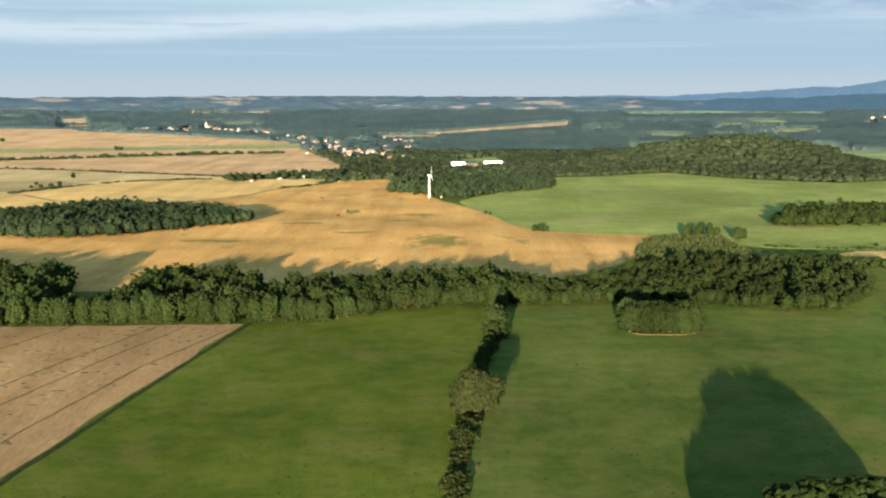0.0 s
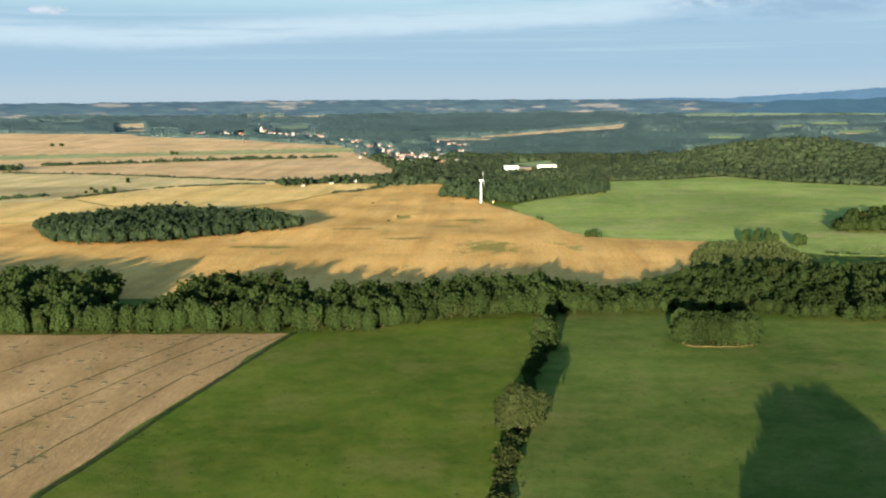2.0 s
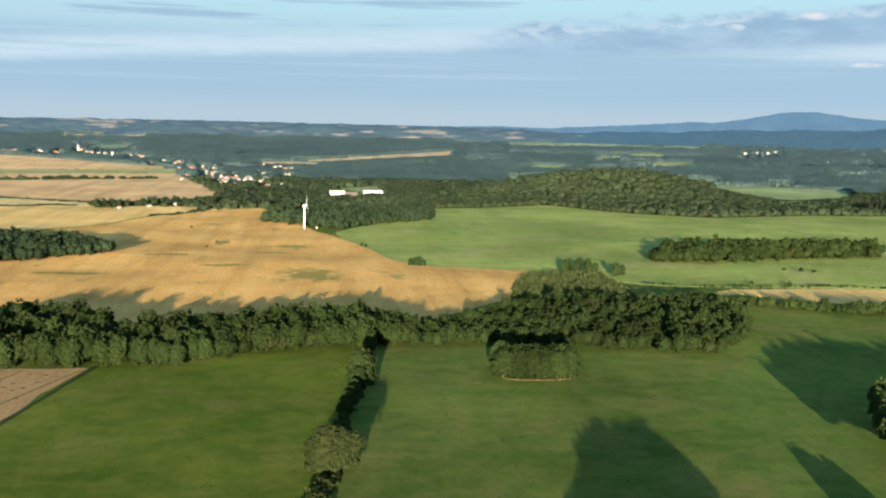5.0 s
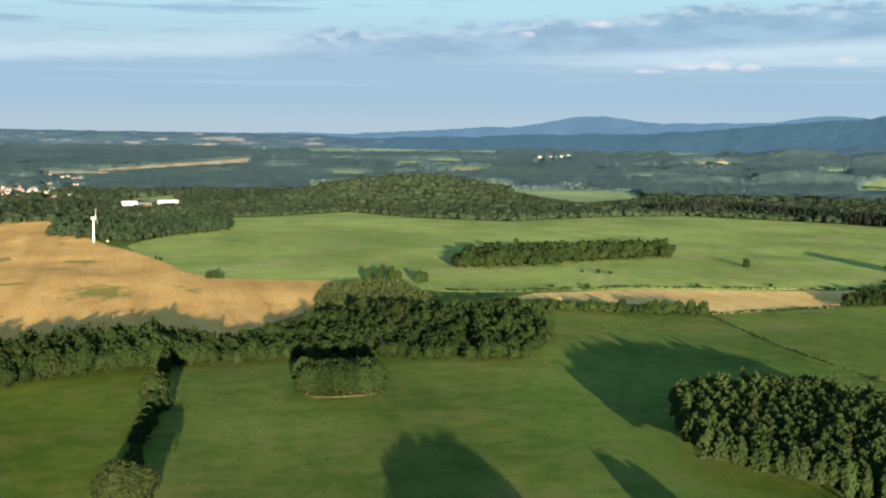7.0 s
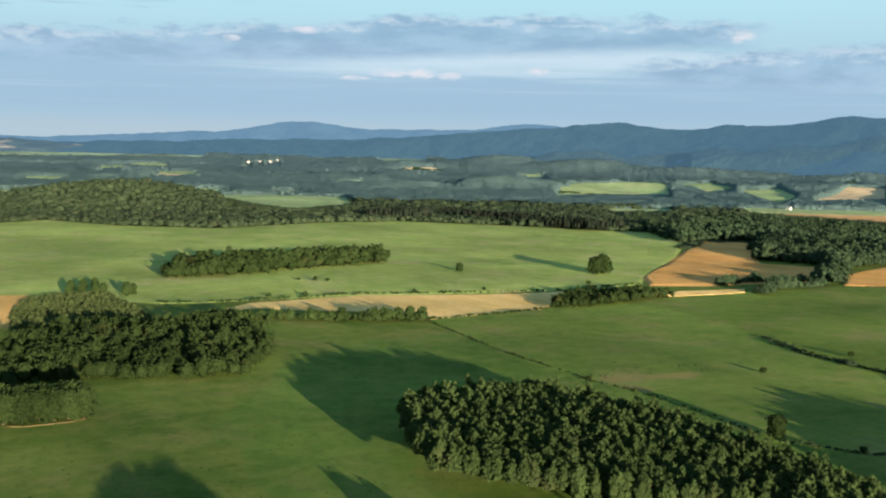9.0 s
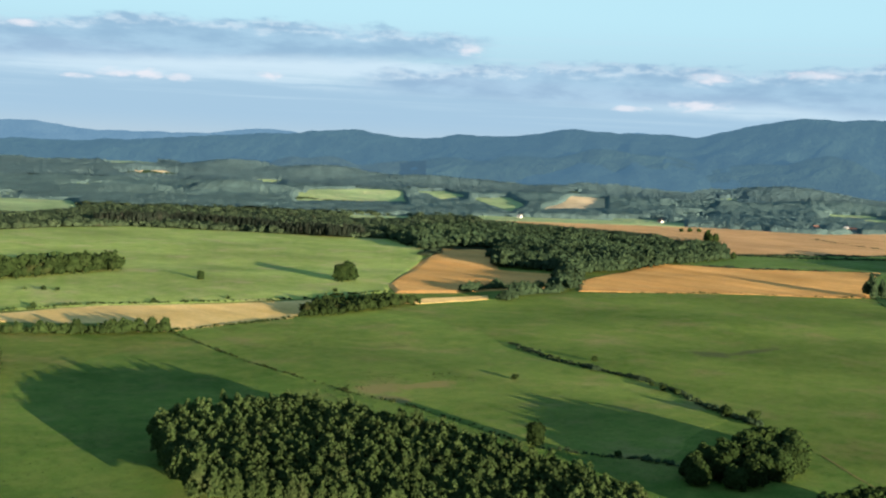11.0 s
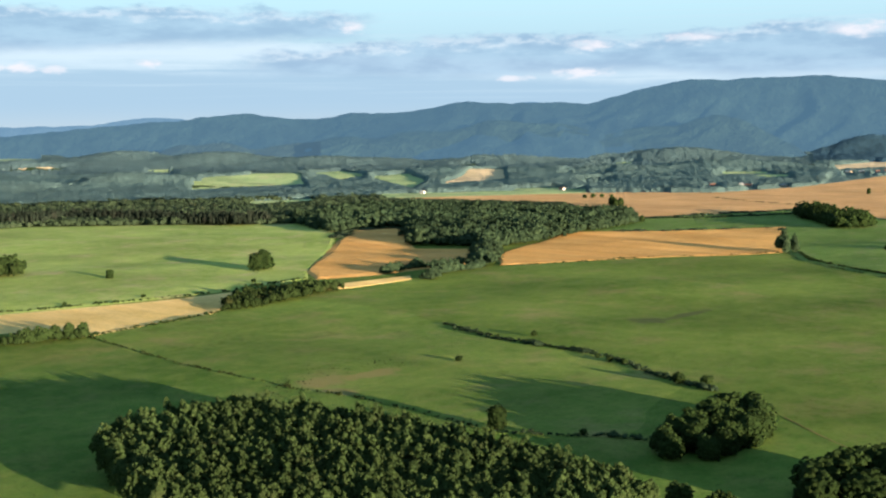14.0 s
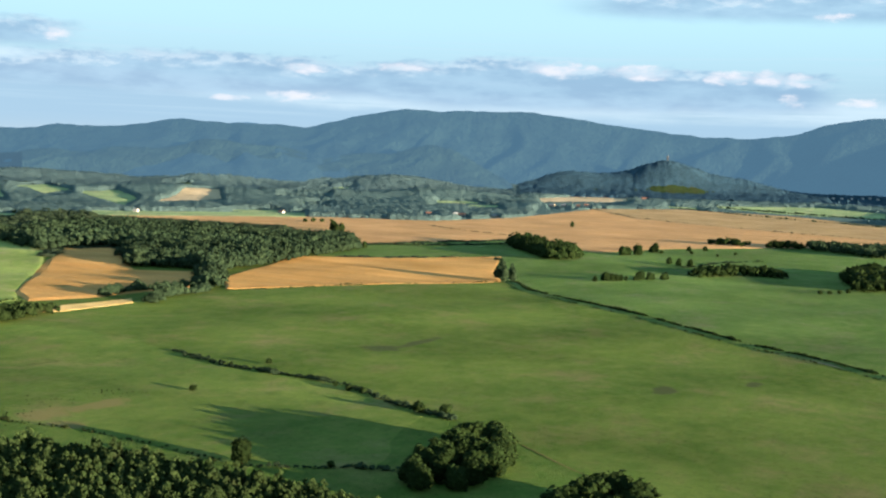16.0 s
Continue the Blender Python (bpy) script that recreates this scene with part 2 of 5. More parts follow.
def stains(k, c, spots, colour, ragged=0.9):
    """Patches of another growth with soft ragged edges: x, y, half width, half depth in metres."""
    split_ = k.add("ShaderNodeSeparateXYZ")
    k.tree.links.new(k.position(), split_.inputs[0])
    fray = k.math("MULTIPLY", k.math("ADD", k.noise(0.07, 5, 0.65, None, (1.0, 0.5, 1.0)), -0.5), 4.0 * ragged)
    for x, y, wide, deep in spots:
        across = k.math("POWER", k.math("ABSOLUTE", k.math("MULTIPLY", k.math("ADD", split_.outputs[0], -x), 1 / wide)), 2.0)
        along_ = k.math("POWER", k.math("ABSOLUTE", k.math("MULTIPLY", k.math("ADD", split_.outputs[1], -y), 1 / deep)), 2.0)
        far_ = k.math("ADD", k.math("ADD", across, along_), fray)
        c = k.mix(k.ramp(far_, [(0.35, 0.85), (1.0, 0.0)]), c, colour)
    return c


def grass(name, low, mid, high, bald, fine=0.24, spots=(), spot=None):
    m, k, s = material(name, 0.85)
    broad = k.noise(0.011, 5, 0.6)
    blot = k.noise(0.07, 5, 0.65)
    blade = k.noise(0.9, 4, 0.7)
    c = k.mix(k.ramp(broad, [(0.34, 0.0), (0.66, 1.0)]), low, mid)
    c = k.mix(k.ramp(blot, [(0.42, 0.0), (0.68, 0.8)]), c, high)
    c = k.mix(k.ramp(k.noise(0.018, 7, 0.72), [(0.52, 0.0), (0.68, 0.75)]), c, bald)
    c = k.mix(1.0, c, k.ramp(k.noise(0.0055, 4, 0.6), [(0.36, 0.80), (0.64, 1.14)]), "MULTIPLY")
    c = k.mix(1.0, c, k.ramp(k.noise(0.03, 5, 0.6, None, (1.0, 0.12, 1.0), 24), [(0.34, 0.95), (0.62, 1.04)]), "MULTIPLY")
    c = k.mix(1.0, c, k.ramp(k.noise(0.22, 4, 0.7), [(0.30, 0.82), (0.45, 1.0), (0.72, 1.10)]), "MULTIPLY")
    c = k.mix(1.0, c, k.ramp(k.noise(0.38, 2, 0.5), [(0.64, 1.0), (0.72, 0.70)]), "MULTIPLY")
    c = k.mix(fine, c, k.mix(1.0, c, k.ramp(blade, [(0.3, 0.45), (0.7, 1.5)]), "MULTIPLY"))
    if spots:
        c = stains(k, c, spots, spot)
    k.tree.links.new(c, s.inputs["Base Color"])
    bump(k, s, k.noise(1.4, 3, 0.7), 1.0, 1.6)
    return m


def crop(name, base, pale, deep, green, turn, rows=0.5, spots=(), spot=None):
    """Ripe or cut grain, with streaks along the drilling direction."""
    m, k, s = material(name, 0.85)
    streak = k.noise(0.05, 5, 0.6, None, (1.0, 0.16, 1.0), turn)
    blot = k.noise(0.012, 5, 0.6)
    fine = k.noise(0.8, 3, 0.7, None, (1.0, 0.2, 1.0), turn)
    c = k.mix(k.ramp(streak, [(0.35, 0.0), (0.65, 1.0)]), base, pale)
    c = k.mix(k.ramp(blot, [(0.48, 0.0), (0.70, 0.75)]), c, deep)
    if green:
        c = k.mix(k.ramp(k.noise(0.02, 5, 0.65, None, (1.0, 0.5, 1.0), turn), [(0.63, 0.0), (0.70, 0.7)]), c, green)
    c = k.mix(1.0, c, k.ramp(k.noise(0.035, 6, 0.65, None, (1.0, 0.05, 1.0), turn), [(0.36, 0.84), (0.50, 1.0), (0.66, 1.08)]), "MULTIPLY")
    c = k.mix(1.0, c, k.ramp(k.noise(0.008, 4, 0.6), [(0.36, 0.86), (0.64, 1.10)]), "MULTIPLY")
    c = k.mix(rows, c, k.mix(1.0, c, k.ramp(fine, [(0.3, 0.6), (0.7, 1.35)]), "MULTIPLY"))
    if spots:
        c = stains(k, c, spots, spot)
    k.tree.links.new(c, s.inputs["Base Color"])
    bump(k, s, k.noise(1.4, 3, 0.7), 1.0, 1.4)
    return m


MEADOW = grass("meadow_grass", (0.0705, 0.1229, 0.0210), (0.1063, 0.1475, 0.0306), (0.1559, 0.1774, 0.0474), (0.1906, 0.1710, 0.0654))
PLUSH = grass("rank_meadow_grass", (0.0638, 0.1249, 0.0224), (0.0946, 0.1513, 0.0304), (0.1375, 0.1788, 0.0438), (0.1650, 0.1693, 0.0584))
LUSH = grass("lush_grass", (0.0691, 0.1200, 0.0136), (0.1058, 0.1469, 0.0198), (0.1534, 0.1699, 0.0303), (0.1836, 0.1759, 0.0523))
MEADOW_WARM = grass("grazed_grass", (0.0876, 0.1461, 0.0252), (0.1158, 0.1629, 0.0343), (0.1529, 0.1843, 0.0458), (0.1967, 0.1685, 0.0733), 0.24, ((662, 498, 16, 15), (705, 490, 40, 6), (640, 300, 14, 8), (690, 260, 10, 6)), (0.0757, 0.0856, 0.0376))
PASTURE = grass("pasture_grass", (0.2013, 0.2789, 0.0653), (0.2552, 0.3136, 0.0854), (0.3179, 0.3472, 0.1187), (0.3927, 0.3248, 0.1788))
# clearing tones raised and paled to stand in for haze over far fields
CLEARING = grass("clearing_grass_hazed", (0.218, 0.298, 0.133), (0.273, 0.343, 0.155), (0.334, 0.385, 0.191), (0.439, 0.366, 0.237))
CLEARING_HAZY = grass("distant_pasture_hazed", (0.150, 0.215, 0.150), (0.175, 0.240, 0.165), (0.200, 0.260, 0.180), (0.230, 0.240, 0.190))
# lusher grass, its colour also raised for sunlight thrown back to the viewer
MEADOW_DITCH = grass("ditch_meadow_grass", (0.0999, 0.1689, 0.0319), (0.1357, 0.1909, 0.0412), (0.1834, 0.2175, 0.0554), (0.2334, 0.2000, 0.0871), 0.24, ((404, 534, 15, 13), (430, 526, 20, 8), (392, 510, 8, 10), (372, 560, 7, 14)), (0.2132, 0.1767, 0.0705))
MEADOW_EAST = grass("eastern_pasture_grass", (0.0870, 0.1570, 0.0336), (0.1120, 0.1760, 0.0452), (0.1430, 0.1940, 0.0592), (0.1700, 0.1760, 0.0858))
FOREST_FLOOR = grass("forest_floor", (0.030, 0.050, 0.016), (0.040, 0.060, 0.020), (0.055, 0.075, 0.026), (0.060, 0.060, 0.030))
WHEAT = crop("ripe_wheat", (0.651, 0.362, 0.118), (0.741, 0.449, 0.166), (0.528, 0.286, 0.086), (0.225, 0.233, 0.083), 70, 0.5,
             ((-4, 925, 27, 40), (-95, 1170, 9, 22), (-24, 1138, 24, 11), (-130, 1055, 22, 8), (-70, 985, 28, 8), (-190, 930, 40, 9), (-40, 1080, 20, 7)), (0.20, 0.19, 0.055))
PALE_CROP = crop("pale_barley", (0.700, 0.458, 0.173), (0.774, 0.529, 0.228), (0.604, 0.396, 0.128), None, 78)
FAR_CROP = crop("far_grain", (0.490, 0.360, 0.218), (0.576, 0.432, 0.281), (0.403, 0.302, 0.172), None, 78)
STUBBLE = crop("cut_stubble", (0.400, 0.252, 0.122), (0.470, 0.305, 0.155), (0.335, 0.208, 0.092), (0.240, 0.185, 0.055), 12)
RED_CROP = crop("russet_wheat", (0.533, 0.265, 0.083), (0.592, 0.328, 0.116), (0.456, 0.233, 0.069), (0.242, 0.222, 0.066), -20)
FAR_GRAIN = crop("pinkish_grain", (0.610, 0.385, 0.200), (0.690, 0.465, 0.265), (0.530, 0.330, 0.160), None, 70)
FALLOW = crop("fallow_straw", (0.43, 0.325, 0.165), (0.50, 0.38, 0.20), (0.36, 0.28, 0.13), (0.28, 0.27, 0.12), 75)
CLOVER = grass("clover", (0.290, 0.320, 0.140), (0.330, 0.345, 0.155), (0.370, 0.370, 0.180), (0.450, 0.380, 0.200))
ORANGE_GRAIN = crop("orange_grain", (0.50, 0.268, 0.118), (0.56, 0.325, 0.155), (0.44, 0.235, 0.096), None, -20)
HAY = crop("mown_hay", (0.590, 0.450, 0.220), (0.680, 0.510, 0.275), (0.500, 0.400, 0.175), None, 75)


def plain(name, colour, rough=0.6, wear=0.25, scale=0.8):
    m, k, s = material(name, rough, 0.3)
    dirt = k.noise(scale, 5, 0.65)
    dark = tuple(v * (1 - wear) for v in colour)
    k.tree.links.new(k.mix(k.ramp(dirt, [(0.35, 0.0), (0.65, 1.0)]), dark, colour), s.inputs["Base Color"])
    bump(k, s, k.noise(scale * 8, 3), 0.3, 0.03)
    return m


HALL_WHITE = plain("white_sheet_cladding", (0.62, 0.61, 0.58), 0.6, 0.06)
BARK = plain("bark", (0.12, 0.09, 0.06), 0.9, 0.5, 2.0)
WHITE_STEEL = plain("white_painted_steel", (0.80, 0.80, 0.78), 0.4, 0.06, 0.3)
PLASTER = plain("white_plaster", (0.42, 0.40, 0.36), 0.8, 0.12)
CREAM = plain("cream_plaster", (0.40, 0.31, 0.20), 0.8, 0.12)
TILE = plain("red_roof_tile", (0.20, 0.095, 0.065), 0.8, 0.3)
SLATE = plain("grey_roof_sheet", (0.22, 0.22, 0.23), 0.6, 0.3)
GLASS = plain("dark_window_glass", (0.03, 0.04, 0.05), 0.1, 0.1)
TRACK = crop("trodden_stubble", (0.15, 0.12, 0.05), (0.21, 0.155, 0.07), (0.10, 0.09, 0.035), (0.10, 0.11, 0.035), 12)
MUD = plain("dark_mud", (0.062, 0.064, 0.034), 0.9, 0.4, 0.2)
WEEDS = grass("green_weeds", (0.20, 0.19, 0.05), (0.25, 0.21, 0.06), (0.31, 0.24, 0.08), (0.42, 0.30, 0.11))
EARTH = plain("bare_earth_track", (0.27, 0.20, 0.12), 0.9, 0.3, 0.2)


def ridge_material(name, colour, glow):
    """Far wooded hills, the blue haze of distance put in as emission."""
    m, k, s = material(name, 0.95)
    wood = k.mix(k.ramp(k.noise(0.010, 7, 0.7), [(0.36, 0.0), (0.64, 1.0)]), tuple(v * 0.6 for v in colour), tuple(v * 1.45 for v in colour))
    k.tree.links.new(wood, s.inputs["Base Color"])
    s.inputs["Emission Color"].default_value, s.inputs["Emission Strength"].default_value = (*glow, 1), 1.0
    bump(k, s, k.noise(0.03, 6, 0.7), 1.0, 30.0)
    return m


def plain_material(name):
    """The last of the plain: woods with strips of pale field, haze put in as emission."""
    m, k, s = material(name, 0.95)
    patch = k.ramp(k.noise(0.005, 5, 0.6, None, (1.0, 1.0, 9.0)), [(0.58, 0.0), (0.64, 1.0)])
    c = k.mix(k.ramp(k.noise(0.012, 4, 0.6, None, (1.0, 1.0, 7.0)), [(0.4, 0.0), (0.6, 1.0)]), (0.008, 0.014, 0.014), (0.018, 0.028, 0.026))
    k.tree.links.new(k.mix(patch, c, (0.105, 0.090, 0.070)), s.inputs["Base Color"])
    # bluish emission stands in for haze over the plain
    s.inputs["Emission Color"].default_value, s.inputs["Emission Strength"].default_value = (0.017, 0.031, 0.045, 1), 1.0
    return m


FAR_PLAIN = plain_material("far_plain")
# second colour of each: haze blue, given off as emission
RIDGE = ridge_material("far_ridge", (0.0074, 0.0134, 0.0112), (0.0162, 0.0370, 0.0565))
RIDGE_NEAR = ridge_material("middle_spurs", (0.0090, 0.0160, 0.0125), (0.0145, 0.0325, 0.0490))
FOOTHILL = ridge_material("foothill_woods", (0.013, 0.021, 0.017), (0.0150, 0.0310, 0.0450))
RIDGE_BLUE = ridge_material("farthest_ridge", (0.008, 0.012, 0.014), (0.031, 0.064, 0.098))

# ---- the lie of the land ----
CENTRE = Vector((12.0, 70.0))
# x, y, height, length along the ridge, width across, heading of the ridge
HILLS = [
    (511, 1990, 36, 150, 120, 0), (368, 1975, 15, 120, 110, 0), (640, 1960, 14, 130, 100, 0),
    (1700, 2620, 30, 130, 90, -35), (1450, 2660, 16, 160, 90, -30), (1850, 2490, 10, 120, 70, -40),
    (4249, 1258, 104, 95, 170, 12), (4150, 1600, 56, 95, 210, 20), (4330, 1000, 42, 90, 150, 8),
    (2461, 3701, 34, 240, 120, -34), (2597, 3379, 40, 200, 120, -38), (2753, 3010, 26, 220, 110, -43), (3156, 3002, 50, 230, 130, -47), (3211, 2569, 34, 200, 110, -52), (3543, 2452, 54, 240, 130, -56),
    (3597, 2057, 36, 200, 120, -61), (3264, 1727, 20, 180, 100, -63), (2693, 2319, 14, 200, 110, -50), (2930, 1965, 16, 170, 100, -57), (2197, 2674, 14, 220, 120, -40), (2023, 3699, 22, 260, 120, -29),
]


def rise(r):
    """The plain beyond 2500 m is shortened and lifted to fit the camera's view."""
    q = np.clip((r - 2500) / 2200, 0, 0.995)
    return np.where(r < 2500, 0.0, 120 * (1 - r / (2500 - 2200 * np.log(1 - q))))


def ground_z(x, y):
    x, y = np.asarray(x, float), np.asarray(y, float)
    r = np.hypot(x - CENTRE.x, y - CENTRE.y)
    swell = 1.3 * np.sin(x / 97 + 1.3 * np.sin(y / 180)) * np.cos(y / 121 + 0.8) + 0.9 * np.sin(x / 41 + y / 57) * np.cos(y / 63 - x / 140)
    z = swell * np.clip((r - 350) / 500, 0.12, 1.0) * np.clip((2000 - r) / 600, 0.1, 1.0) + rise(r)
    for hx, hy, high, a, b, turn in HILLS:
        c, s = math.cos(radians(turn)), math.sin(radians(turn))
        u, v = (x - hx) * c + (y - hy) * s, -(x - hx) * s + (y - hy) * c
        z = z + high * np.exp(-((u / a) ** 2 + (v / b) ** 2))
    return z


def from_arrays(name, verts, faces, mats, mat_index=None, smooth=False):
    """A mesh from arrays of corners and triangles or quads."""
    mesh = bpy.data.meshes.new(name)
    faces = np.asarray(faces, np.int32)
    n_f, k = faces.shape
    mesh.vertices.add(len(verts))
    mesh.vertices.foreach_set("co", np.asarray(verts, np.float32).ravel())
    mesh.loops.add(n_f * k)
    mesh.loops.foreach_set("vertex_index", faces.ravel())
    mesh.polygons.add(n_f)
    mesh.polygons.foreach_set("loop_start", np.arange(n_f, dtype=np.int32) * k)
    for m in mats:
        mesh.materials.append(m)
    if mat_index is not None:
        mesh.polygons.foreach_set("material_index", np.asarray(mat_index, np.int32))
    mesh.polygons.foreach_set("use_smooth", np.full(n_f, smooth))
    mesh.update(calc_edges=True)
    mesh.validate()
    return mesh


def part(name, bm, mat, parent, label=""):
    mesh = bpy.data.meshes.new(name)
    bm.to_mesh(mesh)
    bm.free()
    mesh.materials.append(mat)
    return part_mesh(name, mesh, parent, label)


def part_mesh(name, mesh, parent, label=""):
    ob = new(name, mesh)
    ob.parent = parent
    return tagged(ob, label) if label else ob


def thing(name, place, label, category, group="", kind="", turn=0.0, size=1.0):
    ob = new(name)
    ob.matrix_world = pose(*place, 0, 0, turn) @ Matrix.Scale(size, 4)
    return tagged(ob, label, category, group, kind)


# the ground: rings that widen outwards
radii = np.concatenate([[0.002], np.geomspace(30, 4695, 180)])
SECT = 420
ang = np.linspace(0, 2 * math.pi, SECT, endpoint=False)
gx = CENTRE.x + radii[:, None] * np.sin(ang)[None]
gy = CENTRE.y + radii[:, None] * np.cos(ang)[None]
gv = np.stack([gx, gy, ground_z(gx, gy)], -1).reshape(-1, 3)
i, j = np.meshgrid(np.arange(len(radii) - 1), np.arange(SECT), indexing="ij")
a, b = i * SECT + j, i * SECT + (j + 1) % SECT
gf = np.stack([a, b, b + SECT, a + SECT], -1).reshape(-1, 4)[:, ::-1]
mid_r = np.repeat((radii[:-1] + radii[1:]) / 2, SECT)
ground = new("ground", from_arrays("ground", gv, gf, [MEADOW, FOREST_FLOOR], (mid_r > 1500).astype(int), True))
tagged(ground, "rolling green grassland running into dark woodland", "ground", "", "structure")

# ---- fields ----
FIELDS = []


def inside(poly, x, y):
    """Which of the points lie in the polygon."""
    x, y = np.asarray(x, float), np.asarray(y, float)
    hit = np.zeros(x.shape, bool)
    for (x0, y0), (x1, y1) in zip(poly, poly[1:] + poly[:1]):
        if y0 != y1:
            hit ^= ((y0 > y) != (y1 > y)) & (x < (x1 - x0) * (y - y0) / (y1 - y0) + x0)
    return hit


def eased(poly, step, wobble):
    """The outline with small uneven bends, as a ploughed or grazed edge has."""
    out = []
    for (x0, y0), (x1, y1) in zip(poly, poly[1:] + poly[:1]):
        length = math.hypot(x1 - x0, y1 - y0)
        count = max(1, int(length / step))
        for q in range(count):
            f = q / count
            x, y = x0 + (x1 - x0) * f, y0 + (y1 - y0) * f
            d = noise.noise((x * 0.03, y * 0.03, 7.0)) + 0.5 * noise.noise((x * 0.11, y * 0.11, 3.0))
            k = 0 if q == 0 else wobble
            out.append((x - (y1 - y0) / length * d * k, y + (x1 - x0) / length * d * k))
    return out


def field(name, poly, mat, label, high=0.25, step=14.0, wobble=2.5, keep=True):
    """A field laid over the ground, as thick as its crop stands."""
    if keep:
        FIELDS.append(poly)
    far = math.hypot(poly[0][0] - CENTRE.x, poly[0][1] - CENTRE.y)
    ring = eased(poly, step * max(1.0, far / 900), wobble * max(1.0, far / 1200))
    bm = bmesh.new()
    bm.faces.new([bm.verts.new((x, y, 0)) for x, y in ring])
    bmesh.ops.triangulate(bm, faces=bm.faces[:])
    xs, ys = [p[0] for p in ring], [p[1] for p in ring]
    cell = max(20.0, far / 28)
    for axis, lo, hi in ((0, min(xs), max(xs)), (1, min(ys), max(ys))):
        for q in range(1, int((hi - lo) / cell)):
            co, no = [0, 0, 0], [0, 0, 0]
            co[axis], no[axis] = lo + q * cell, 1
            bmesh.ops.bisect_plane(bm, geom=bm.verts[:] + bm.edges[:] + bm.faces[:], plane_co=co, plane_no=no)
    for f in bm.faces:
        if f.normal.z < 0:
            f.normal_flip()
    edge = [e for e in bm.edges if len(e.link_faces) == 1]
    skirt = bmesh.ops.extrude_edge_only(bm, edges=edge)["geom"]
    low = {v for v in skirt if isinstance(v, bmesh.types.BMVert)}
    co = np.array([v.co[:] for v in bm.verts])
    zz = ground_z(co[:, 0], co[:, 1])
    lift = high + min(0.5, max(0.0, (far - 700) * 0.0006))
    mid_x, mid_y = sum(xs) / len(xs), sum(ys) / len(ys)
    margin = 0.6 if far < 1000 else 5.0 if far < 1300 else 12.0
    for v, z in zip(bm.verts, zz):
        v.co.z = z + lift
        if v in low:
            out_ = Vector((v.co.x - mid_x, v.co.y - mid_y)).normalized() * margin
            v.co.x, v.co.y = v.co.x + out_.x, v.co.y + out_.y
            v.co.z = float(ground_z(v.co.x, v.co.y)) - 0.15
    mesh = bpy.data.meshes.new(name)
    bm.to_mesh(mesh)
    bm.free()
    mesh.materials.append(mat)
    return tagged(new(name, mesh), label, "field", "", "structure")


BELT = [(-560, 560), (-323, 584), (-235, 588), (-107, 596), (-65, 600), (-45, 612), (-27, 628), (25, 640), (44, 640), (100, 648), (150, 638),
        (194, 622), (223, 616), (257, 668), (284, 744), (276, 795), (236, 786), (198, 798), (158, 788), (122, 750), (93, 718), (42, 710), (-9, 719), (-50, 690),
        (-78, 686), (-106, 664), (-132, 715), (-171, 716), (-196, 699), (-221, 688), (-260, 731), (-292, 738), (-560, 750)]
field("stubble_field", [(-107, 594), (-175, 588), (-420, 580), (-420, 150), (-150, 220), (-141, 347), (-129, 437)], STUBBLE, "brown harvested stubble field with tractor tracks", 0.2)
field("lush_meadow", [(-104, 596), (-65, 599), (-45, 612), (-27, 627), (25, 640), (26, 554), (16, 495), (10, 418), (5, 361), (1, 270), (-10, 120), (-145, 120), (-144, 220), (-137, 347), (-125, 437)], LUSH,
      "lush bright green meadow between stubble and hedge", 0.12, keep=False)
field("wheat_field", [(-80, 1636), (-16, 1319), (33, 1185), (62, 1055), (89, 1008), (185, 975), (190, 900), (120, 815), (60, 730), (-30, 695), (-100, 685), (-150, 702), (-700, 708), (-700, 1085), (-505, 1128), (-400, 1165),
      (-299, 1278), (-254, 1345), (-212, 1473), (-157, 1580)], WHEAT, "golden ripe wheat field with green weedy patches", 0.6)
field("barley_field", [(-760, 1082), (-505, 1142), (-402, 1180), (-306, 1290), (-261, 1357), (-219, 1483), (-165, 1592), (-90, 1650), (-153, 1622), (-288, 1648), (-365, 1656), (-447, 1594), (-492, 1533), (-517, 1448), (-543, 1375), (-595, 1325), (-760, 1260)],
      PALE_CROP, "pale yellow ripe barley field", 0.5)
field("hay_field", [(-770, 1272), (-597, 1337), (-550, 1385), (-526, 1455), (-500, 1540), (-454, 1603), (-366, 1666), (-288, 1660), (-250, 1680), (-316, 1700), (-507, 1795), (-686, 1880), (-876, 1934), (-1050, 1980), (-1050, 1450)], HAY, "pale green and straw coloured hay field", 0.3)
field("fallow_field", [(-950, 1580), (-726, 1603), (-620, 1613), (-548, 1616), (-508, 1575), (-536, 1462), (-562, 1404), (-625, 1385), (-780, 1320)], FALLOW, "brownish strip of mown hay beside a hedge", 0.62, keep=False)
field("grain_field", [(-1000, 1990), (-876, 1948), (-686, 1894), (-507, 1809), (-316, 1714), (-180, 1800), (-164, 1927), (-311, 2564), (-338, 2670), (-730, 2530), (-1067, 2352), (-1300, 2250)], FAR_GRAIN, "wide orange grain field beyond a row of bushes", 0.5)
field("clover_field", [(-1300, 2262), (-1067, 2362), (-730, 2541), (-338, 2680), (-367, 2904), (-775, 2693), (-1153, 2548), (-1400, 2450)], CLOVER, "green clover strip between grain fields", 0.4)
field("grain_field", [(-1400, 2462), (-1153, 2558), (-775, 2705), (-367, 2915), (-426, 3008), (-843, 3402), (-1120, 3509), (-1178, 3633), (-1651, 3641), (-2000, 3500)], FAR_GRAIN, "far orange grain field below the village", 0.5)
